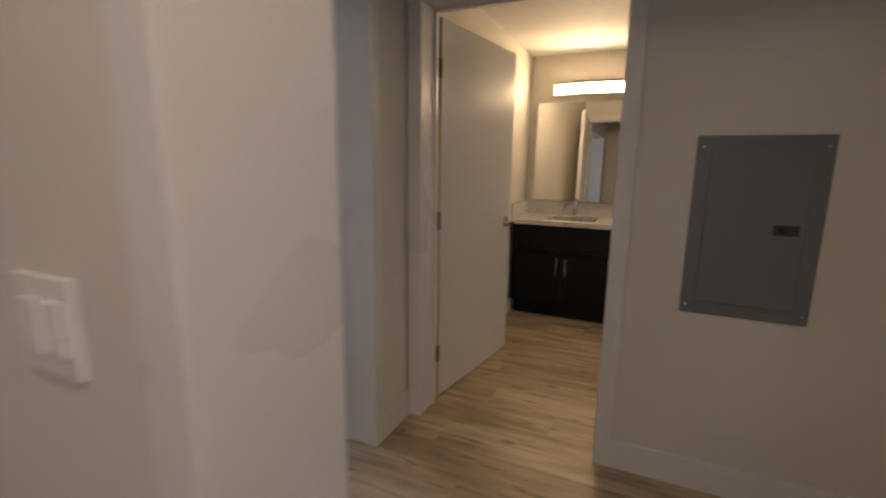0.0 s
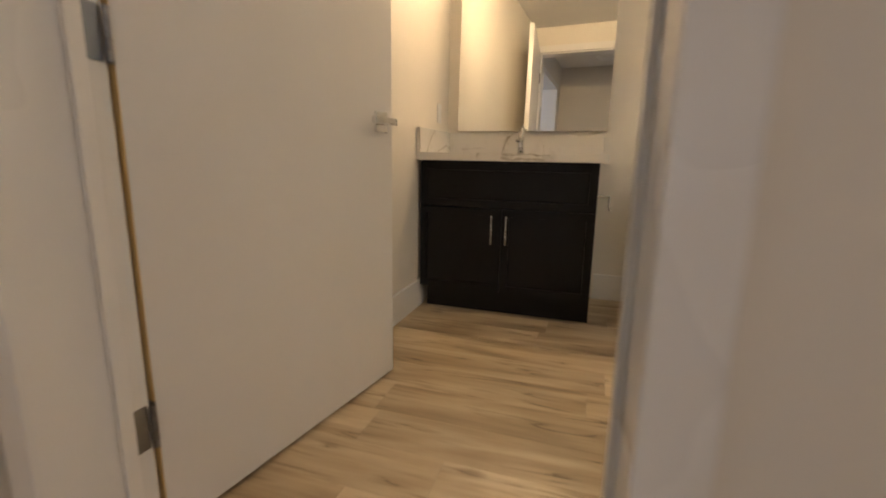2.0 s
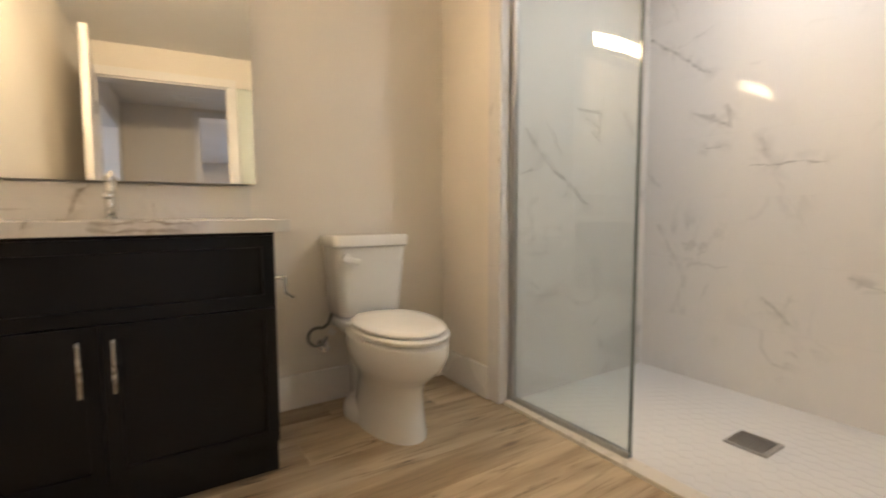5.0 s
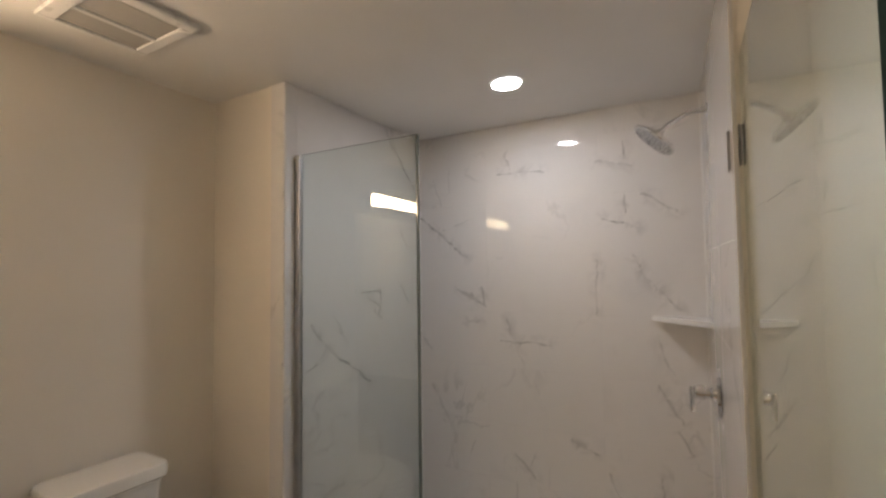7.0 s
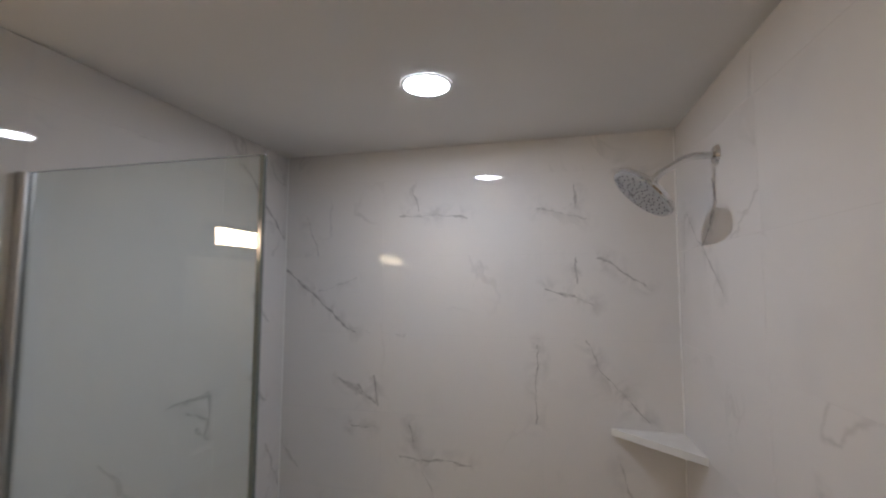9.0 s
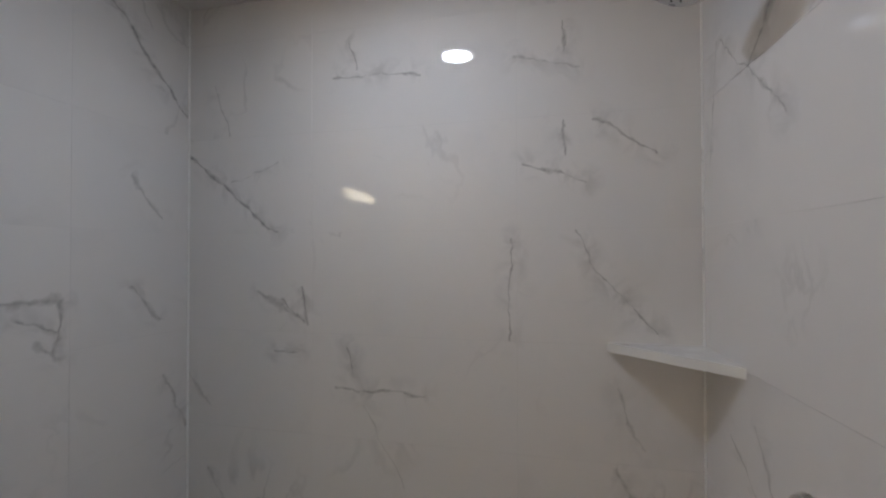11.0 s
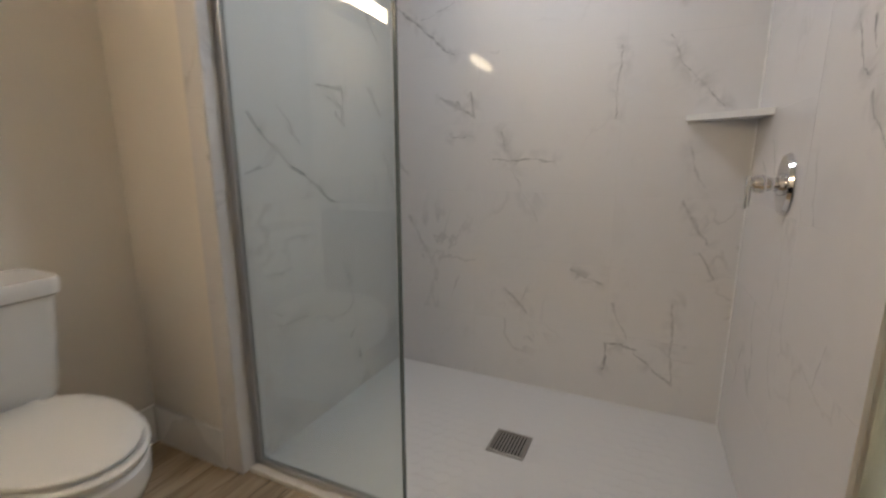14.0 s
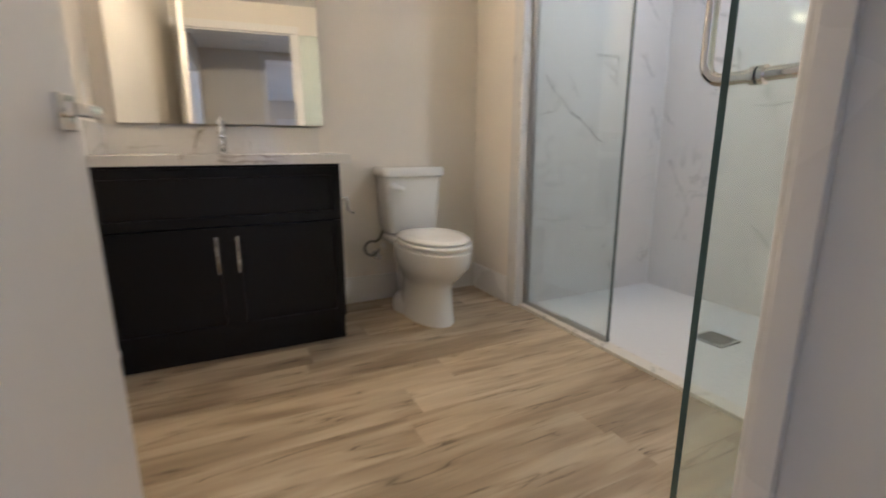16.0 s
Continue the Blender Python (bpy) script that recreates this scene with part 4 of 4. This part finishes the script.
for ring, (rr, cnt) in enumerate(((0.014, 6), (0.028, 10), (0.044, 16), (0.062, 18), (0.078, 22))):
    for k in range(cnt):
        a = 2 * math.pi * k / cnt + ring * 0.25
        nozzles.append(moved(cyl((rr * math.cos(a), rr * math.sin(a), 0.011), (rr * math.cos(a), rr * math.sin(a), 0.0135), 0.003, 0.0022, 8), Matrix.Translation(hc) @ q))
tagged(part("nozzles", join(*nozzles), DARK, shell, "dark rubber nozzles"), kind="stuff").matrix_parent_inverse = Matrix()

val = empty("shower_valve", (2.60, SH_RIGHT, 1.105), "round chrome shower valve plate with lever", "shower valve")
vx, vz, vy = 2.668, 1.088, right_y(2.668)
sub("plate", cyl((vx, vy - 0.001, vz), (vx, vy + 0.010, vz), 0.093, 0.087, 40), CHROME, val, "", True)
sub("barrel", join(cyl((vx, vy + 0.008, vz), (vx, vy + 0.022, vz), 0.036, 0.032, 28, 0.002), cyl((vx, vy + 0.02, vz), (vx, vy + 0.052, vz), 0.021, bevel=0.002), cyl((vx, vy + 0.050, vz), (vx, vy + 0.082, vz), 0.029, 0.025, 24, 0.004)), CHROME, val, "", True)
sub("lever", cyl((vx - 0.003, vy + 0.094, vz + 0.020), (vx - 0.006, vy + 0.094, vz - 0.078), 0.0085, n=16, bevel=0.002), CHROME, val, "", True)
sub("lever_neck", cyl((vx, vy + 0.078, vz), (vx - 0.004, vy + 0.096, vz), 0.012), CHROME, val, "", True)

shelf = empty("corner_shelf", (3.0, 0.95, 1.31), "white triangular corner shelf between the shower tiles", "shelf")
bm = bmesh.new()
n = 10
front = [(SH_EAST + 0.005, 1.108), *[(SH_EAST + 0.005 - 0.231 * i / n - 0.012 * math.sin(math.pi * i / n), 1.108 - 0.258 * i / n - 0.012 * math.sin(math.pi * i / n)) for i in range(1, n)], (SH_EAST - 0.226, right_y(2.9) + 0.001)]
pts = [(SH_EAST + 0.010, right_y(3.12) + 0.0005)] + front[::-1]
sub("slab", loft([[(x, y, 1.309) for x, y in pts], [(x, y, 1.333) for x, y in pts]]), plain("shelf_white", (0.78, 0.78, 0.76), 0.22), shelf)

drain = empty("floor_drain", (2.6, 1.67, 0.0), "square steel floor drain grate in the shower floor", "drain")
DX0, DX1, DY0, DY1 = 2.526, 2.678, 1.567, 1.719
sub("rim", join(box(DX0, DY0, 0.006, DX1, DY0 + 0.01, 0.016), box(DX0, DY1 - 0.01, 0.006, DX1, DY1, 0.016), box(DX0, DY0 + 0.01, 0.006, DX0 + 0.01, DY1 - 0.01, 0.016), box(DX1 - 0.01, DY0 + 0.01, 0.006, DX1, DY1 - 0.01, 0.016)), STEEL, drain)
# dark sheet painted as the shade below the grate
sub("well", box(DX0 + 0.01, DY0 + 0.01, 0.001, DX1 - 0.01, DY1 - 0.01, 0.0085), DARK, drain)
for i in range(10):
    yy = DY0 + 0.016 + i * (DY1 - DY0 - 0.032) / 9
    sub("bar", box(DX0 + 0.01, yy - 0.0035, 0.007, DX1 - 0.01, yy + 0.0035, 0.0145), STEEL, drain)

# ---------------------------------------------------------------- ceiling fixtures


def downlight(name, x, y, z, r, material, label):
    ob = empty(name, (x, y, z), label, "downlight")
    rr = [(r + 0.012, -0.001), (r + 0.012, -0.004), (r + 0.004, -0.006), (r, -0.004), (r, -0.001)]
    rings = [[(x + a * math.cos(2 * math.pi * k / 36), y + a * math.sin(2 * math.pi * k / 36), z + dz) for k in range(36)] for a, dz in rr]
    sub("trim_ring", loft(rings, False), WHITE_PLASTIC, ob, "white trim ring", True)
    sub("lens", cyl((x, y, z - 0.0005), (x, y, z - 0.003), r, n=36), material, ob, "glowing lens")


downlight("shower_downlight", 2.547, 1.640, CEIL, 0.064, LIGHT_DOWN, "round white recessed shower downlight, switched on")
# the hall one is an added fill lamp that brightens the panel wall
downlight("hall_fill_downlight", 1.32, -1.84, CEIL + 0.02, 0.08, LIGHT_HALL_FILL, "round white hall downlight added as fill light for the vestibule")
downlight("bedroom_downlight", -3.84, 2.65, BZ, 0.08, LIGHT_BED, "round white recessed bedroom downlight, switched on")

fan = empty("exhaust_fan", (1.4, 2.57, CEIL), "white square exhaust fan grille on the ceiling", "ventilation fan")
FX0, FX1, FY0, FY1 = 1.195, 1.530, 2.365, 2.730
FZ = CEIL - 0.018
rails = [(FX0, FY0, FX1, FY0 + 0.05), (FX0, FY1 - 0.022, FX1, FY1), (FX0, FY0 + 0.05, FX0 + 0.05, FY1 - 0.022), (FX1 - 0.04, FY0 + 0.05, FX1, FY1 - 0.022)]
sub("frame", join(*[box(x0, y0, FZ, x1, y1, CEIL - 0.0005, 0.006, 3) for x0, y0, x1, y1 in rails]), WHITE_PLASTIC, fan, "", True)
# dark sheet painted as the shade inside the grille
sub("backing", box(FX0 + 0.03, FY0 + 0.03, CEIL - 0.003, FX1 - 0.03, FY1 - 0.015, CEIL - 0.0005), DARK, fan)
FMID = FY0 + 0.205
sub("rib", box(FX0 + 0.045, FMID, FZ + 0.001, FX1 - 0.035, FMID + 0.018, CEIL - 0.003, 0.002), WHITE_PLASTIC, fan)
GRILLE = plain("grey_grille_plastic", (0.42, 0.41, 0.39), 0.5)
for y0, y1 in ((FY0 + 0.064, FMID - 0.004), (FMID + 0.022, FY1 - 0.026)):
    n = 9
    for i in range(n):
        ya, yb = y0 + (y1 - y0) * i / n, y0 + (y1 - y0) * (i + 1) / n
        sub("slat", box(FX0 + 0.045, ya + 0.0004, FZ + 0.008, FX1 - 0.035, yb - 0.0004, FZ + 0.012), GRILLE, fan)

vent = empty("ceiling_vent", (0.68, -0.8, H + 0.02), "grey-white ceiling air vent in the vestibule", "vent")
vz0 = H + 0.02
sub("frame", join(box(0.52, -0.90, vz0 - 0.008, 0.84, -0.875, vz0 - 0.0005), box(0.52, -0.725, vz0 - 0.008, 0.84, -0.70, vz0 - 0.0005), box(0.52, -0.875, vz0 - 0.008, 0.545, -0.725, vz0 - 0.0005), box(0.815, -0.875, vz0 - 0.008, 0.84, -0.725, vz0 - 0.0005)), WHITE_PLASTIC, vent)
sub("backing", box(0.54, -0.88, vz0 - 0.002, 0.82, -0.72, vz0 - 0.0005), RUBBER, vent)
for i in range(7):
    yy = -0.865 + i * 0.0217
    sub("slat", moved(box(0.545, -0.008, -0.001, 0.815, 0.008, 0.001), Matrix.Translation((0, yy, vz0 - 0.006)) @ pose(0, 0, 0, 35, 0, 0)), WHITE_PLASTIC, vent)

# ---------------------------------------------------------------- vestibule things
panel = empty("breaker_panel", (1.54, SOUTH_OUT, 1.17), "grey enamelled steel electrical breaker panel set in the wall", "electrical panel")
EX0, EX1, EZ0, EZ1 = 1.310, 1.750, 0.810, 1.530
py = SOUTH_OUT
sub("cover", box(EX0, py - 0.012, EZ0, EX1, py - 0.0005, EZ1, 0.005, 3), GREY_STEEL, panel)
pd = sub("panel_door", box(EX0 + 0.05, py - 0.019, EZ0 + 0.052, EX1 - 0.055, py - 0.0115, EZ1 - 0.055, 0.005, 3), GREY_STEEL, panel, "hinged grey steel door")
sub("top_rib", box(EX0 + 0.06, py - 0.0145, EZ1 - 0.036, EX1 - 0.05, py - 0.011, EZ1 - 0.026, 0.0015), GREY_STEEL, panel)
sub("bottom_rib", box(EX0 + 0.05, py - 0.0145, EZ0 + 0.026, EX1 - 0.06, py - 0.011, EZ0 + 0.036, 0.0015), GREY_STEEL, panel)
part("latch_recess", box(1.593, py - 0.0205, 1.155, 1.677, py - 0.0188, 1.195, 0.001), GREY_DARK, pd, "dark latch recess").matrix_parent_inverse = Matrix()
part("latch", box(1.608, py - 0.024, 1.162, 1.631, py - 0.0203, 1.187, 0.002), DARK, pd, "black sliding latch").matrix_parent_inverse = Matrix()
for sx in (EX0 + 0.022, EX1 - 0.024):
    for sz in (EZ0 + 0.035, EZ1 - 0.042):
        sub("screw", cyl((sx, py - 0.011, sz), (sx, py - 0.0155, sz), 0.0075, 0.006, 14), CHROME, panel, "bright screw", True)
for sz in (EZ0 + 0.16, EZ1 - 0.20):
    sub("panel_hinge", cyl((EX0 + 0.047, py - 0.016, sz - 0.018), (EX0 + 0.047, py - 0.016, sz + 0.018), 0.004, n=10), GREY_STEEL, panel, "", True)

sw = empty("light_switch", (0.53, VEST_S2, 1.23), "white wall switch plate with a rocker", "switch")
sub("plate", box(0.47, VEST_S2 - 0.007, 1.165, 0.585, VEST_S2, 1.285, 0.002), WHITE_PLASTIC, sw)
for xx in (0.492, 0.538):
    sub("rocker", box(xx, VEST_S2 - 0.012, 1.19, xx + 0.03, VEST_S2 - 0.006, 1.258, 0.002), WHITE_PLASTIC, sw)

# narrow glazed door at the end of the hall, and a hall window added unseen as fill
gd = tagged(new("door_hall_end"), "white door with a narrow pane, bright with daylight", "door", kind="structure")
part("leaf", join(box(0.95, -5.08, 0, 1.37, -5.03, 2.1), box(1.61, -5.08, 0, 1.75, -5.03, 2.1), box(1.37, -5.08, 1.72, 1.61, -5.03, 2.1), box(1.37, -5.08, 0, 1.61, -5.03, 0.3)), TRIM_PAINT, gd)
part("pane", box(1.37, -5.06, 0.3, 1.61, -5.05, 1.72), DAY_GLASS, gd)
hw = tagged(new("hall_fill_window"), "white framed hall window added out of view as a daylight source", "window", kind="structure")
part("window_frame", join(box(2.38, -3.85, 0.75, 2.46, -3.78, 2.05), box(2.38, -2.22, 0.75, 2.46, -2.15, 2.05), box(2.38, -3.78, 0.75, 2.46, -2.22, 0.82), box(2.38, -3.78, 1.98, 2.46, -2.22, 2.05)), TRIM_PAINT, hw)
part("pane", box(2.415, -3.78, 0.82, 2.425, -2.22, 1.98), FILL_GLASS, hw)
win = tagged(new("window_1"), "white framed bedroom window, bright with daylight", "window", kind="structure")
part("window_frame", join(box(-5.28, -0.1, 0.85, -5.22, -0.04, 2.2), box(-5.28, 1.64, 0.85, -5.22, 1.7, 2.2), box(-5.28, -0.04, 0.85, -5.22, 1.64, 0.91), box(-5.28, -0.04, 2.14, -5.22, 1.64, 2.2), box(-5.28, 0.77, 0.91, -5.22, 0.83, 2.14)), TRIM_PAINT, win)
for wy0, wy1 in ((-0.04, 0.77), (0.83, 1.64)):
    part("pane", box(-5.255, wy0, 0.91, -5.245, wy1, 2.14), DAY_GLASS, win)

# ---------------------------------------------------------------- bed
bed = empty("bed_frame", (-4.15, 3.3, 0), "cream upholstered bed frame with bare wooden slats, no mattress", "bed")
HB0, HB1, FT, RY0, RY1 = -5.16, -5.04, -3.17, 2.60, 4.0
sub("headboard", box(HB0, RY0 - 0.01, 0.0, HB1, RY1 + 0.01, 0.80, 0.03, 3), HEAD_CLOTH, bed, "tan upholstered headboard", True)


def arched(length, z0, z1, legs, lw, r, n=6):
    """Side outline with arched cut-outs between legs: rows of (s, z)."""
    pts = [(0.0, z1), (0.0, 0.0)]
    for i, s in enumerate(legs):
        if i:
            a = s - lw / 2
            pts += [(a - r + r * math.sin(radians(90 * k / n)), z0 - r + r * math.cos(radians(90 * k / n))) for k in range(n + 1)]
            pts.append((a, 0.0))
        if i < len(legs) - 1:
            b = s + lw / 2 if i else s + lw
            pts.append((b, 0.0))
            pts += [(b + r - r * math.cos(radians(90 * k / n)), z0 - r + r * math.sin(radians(90 * k / n))) for k in range(n + 1)]
    pts += [(length, 0.0), (length, z1)]
    return pts


L = FT - HB1
side = arched(L, 0.205, 0.30, (0.0, L * 0.48, L - 0.06), 0.13, 0.06)
for y0 in (RY0, RY1 - 0.07):
    sub("side_rail", extruded(side, lambda s, z, d, y0=y0: (HB1 + s, y0 + d, z), 0.07), LINEN, bed)
sub("foot_rail", box(FT - 0.07, RY0 + 0.07, 0.19, FT, RY1 - 0.07, 0.30, 0.012), LINEN, bed)
# brown sheet added below the slats so that the gaps look shaded
sub("gap_shade_sheet", box(HB1, RY0 + 0.07, 0.20, FT - 0.07, RY1 - 0.07, 0.206), plain("brown_gap_shade", (0.16, 0.11, 0.085), 0.9), bed, "brown sheet added to darken the gaps between the slats")
for i in range(14):
    xx = HB1 + 0.08 + i * (L - 0.20) / 13
    sub("slat", box(xx - 0.026, RY0 + 0.05, 0.298, xx + 0.026, RY1 - 0.05, 0.318, 0.003), SLAT_WOOD, bed)

# ---------------------------------------------------------------- floor planks, tiles, hexagons
floor = structure("floor", box(-5.2, -5.0, -0.12, 3.2, 4.05, -0.006), plain("subfloor_dark", (0.10, 0.075, 0.05), 0.8), "light oak vinyl plank floor running through all rooms", "floor")
PW, PL = 0.188, 1.28
plank_meshes = {}


def plank(x0, x1, y0, y1, z=0.0):
    key = (round(x1 - x0, 3), round(y1 - y0, 3))
    if key not in plank_meshes:
        bm = box(-key[0] / 2 + 0.0002, -key[1] / 2 + 0.0002, -0.006, key[0] / 2 - 0.0002, key[1] / 2 - 0.0002, 0.0)
        topf = [e for e in bm.edges if all(v.co.z > -1e-5 for v in e.verts)]
        bmesh.ops.bevel(bm, geom=topf, offset=0.0007, segments=1, affect="EDGES")
        me = bpy.data.meshes.new("plank")
        bm.to_mesh(me)
        bm.free()
        me.materials.append(OAK)
        plank_meshes[key] = me
    ob = new("plank", plank_meshes[key])
    ob.location = ((x0 + x1) / 2, (y0 + y1) / 2, z)
    ob.parent = floor
    return ob


def lay(x0, x1, y0, y1, seed, wide=PW, long=PL):
    y = y0
    rr = random.Random(seed)
    while y < y1 - 0.01:
        ye = min(y + wide, y1)
        x = x0 - rr.random() * long
        while x < x1:
            a, b = max(x, x0), min(x + long, x1)
            if b - a > 0.02:
                plank(a, b, y, ye)
            x += long
        y += wide


lay(-0.2, 2.03, 0.575, NORTH, 3)
lay(-0.2, VEST_E, VEST_S2 - 0.05, 0.575, 5)
lay(BX0, -0.2, -2.2, 4.05, 7, PW, PL)
lay(-0.2, 2.37, -5.0, VEST_S2 - 0.05, 9, 0.376, 2.56)

# threshold strip and hexagon floor of the shower
thr = structure("shower_threshold", box(2.028, SH_RIGHT, -0.02, 2.10, SH_LEFT, 0.016, 0.003), plain("cream_stone", (0.70, 0.66, 0.58), 0.3), "cream stone threshold strip before the shower floor", "threshold")
shower_floor = structure("shower_floor", box(2.10, SH_RIGHT, -0.03, SH_EAST + 0.018, SH_LEFT, 0.0050), HEX_GROUT, "white hexagon mosaic shower floor", "floor")
HR = 0.0345
hex_bm = bmesh.new()
bmesh.ops.create_cone(hex_bm, cap_ends=True, segments=6, radius1=HR - 0.0006, radius2=HR - 0.0009, depth=0.0022)
moved(hex_bm, pose(0, 0, 0, 0, 0, 30))
hex_me = bpy.data.meshes.new("hex_tile")
hex_bm.to_mesh(hex_me)
hex_bm.free()
hex_me.materials.append(HEX)
far_v, far_f = [], []
count = 0
row = 0
xx = 2.10
while xx < SH_EAST + HR * 0.4:
    yy = SH_RIGHT - HR * 0.2 + (row % 2) * HR * math.sqrt(3) / 2
    while yy < SH_LEFT + HR * 0.5:
        inside = DX0 + HR * 0.1 < xx < DX1 - HR * 0.1 and DY0 + HR * 0.1 < yy < DY1 - HR * 0.1
        if not inside:
            if xx < 2.62 and count < 290:
                ob = new("hex_tile", hex_me)
                ob.location = (xx, yy, 0.0045)
                ob.parent = shower_floor
                count += 1
            else:
                k = len(far_v)
                for zz, rad in ((0.0042, HR - 0.0006), (0.0056, HR - 0.0009)):
                    far_v += [(xx + rad * math.cos(math.pi * i / 3), yy + rad * math.sin(math.pi * i / 3), zz) for i in range(6)]
                far_f.append(tuple(k + 6 + i for i in range(6)))
                far_f += [(k + i, k + (i + 1) % 6, k + 6 + (i + 1) % 6, k + 6 + i) for i in range(6)]
        yy += HR * math.sqrt(3)
    xx += HR * 1.5
    row += 1
me = bpy.data.meshes.new("hex_tiles_rest")
me.from_pydata(far_v, [], far_f)
me.materials.append(HEX)
rest = tagged(new("hex_tiles_rest", me), "white hexagon mosaic tiles", kind="stuff")
rest.parent = shower_floor

# white caulk in the two back corners of the shower
for cy0, cy1 in ((SH_LEFT - 0.005, SH_LEFT + 0.002), (right_y(SH_EAST) - 0.002, right_y(SH_EAST) + 0.005)):
    structure("caulk", box(back_x(cy0) - 0.005, cy0, 0.007, back_x(cy0) + 0.002, cy1, CEIL - 0.002, 0.0015), WHITE_PLASTIC, "white caulk bead in the shower corner", "caulk")

# wall tiles
JOINT = 0.0005


def tiles(name, us, vs, place, material, label):
    """A wall of tiles on grout; us and vs are the joints, place turns (u, v, d) into the world, d out of the wall."""
    lay_rng = random.Random(name)

    def slab(u0, u1, v0, v1, d0, d1, tilted):
        bm = box(u0, v0, d0, u1, v1, d1)
        if tilted:
            # no tile is laid quite flat
            tu, tv = lay_rng.uniform(-0.0012, 0.0012), lay_rng.uniform(-0.0012, 0.0012)
            for v in bm.verts:
                v.co.z += tu * (v.co.x - (u0 + u1) / 2) + tv * (v.co.y - (v0 + v1) / 2)
        for v in bm.verts:
            v.co = Vector(place(*v.co))
        bmesh.ops.recalc_face_normals(bm, faces=bm.faces[:])
        return bm
    base = structure(name, slab(us[0], us[-1], vs[0], vs[-1], 0.0, 0.0092, False), GROUT, label, "tiled wall")
    for a, b in zip(us, us[1:]):
        for c, d in zip(vs, vs[1:]):
            part("tile", slab(a + JOINT, b - JOINT, c + JOINT, d - JOINT, 0.006, 0.010, True), material, base)
    return base


VS = [0.005, 0.025 + 0.325, 0.675, 1.0, 1.325, 1.65, 1.975, 2.30, CEIL - 0.001]
tiles("tiles_back", [right_y(SH_EAST) - 0.008, 1.354, 2.013, SH_LEFT + 0.008], VS, lambda u, v, d: (back_x(u) + 0.010 - d, u, v), TILE_BACK, "glossy white marble-look tile wall at the back of the shower")
tiles("tiles_left", [NICHE - 0.008, 2.073, 2.72, SH_EAST], VS, lambda u, v, d: (u, SH_LEFT + 0.010 - d, v), TILE_LEFT, "glossy white marble-look tile wall behind the glass panel")
tiles("tiles_right", [NICHE - 0.008, 2.50, SH_EAST + 0.011], VS, lambda u, v, d: (u, right_y(u) - 0.010 + d, v), TILE_RIGHT, "glossy white marble-look tile wall with shower valve")
tiles("tiles_left_return", [SH_LEFT + 0.004, 2.575], VS, lambda u, v, d: (NICHE - d, u, v), TILE_BACK, "marble-look tile return beside the glass panel")
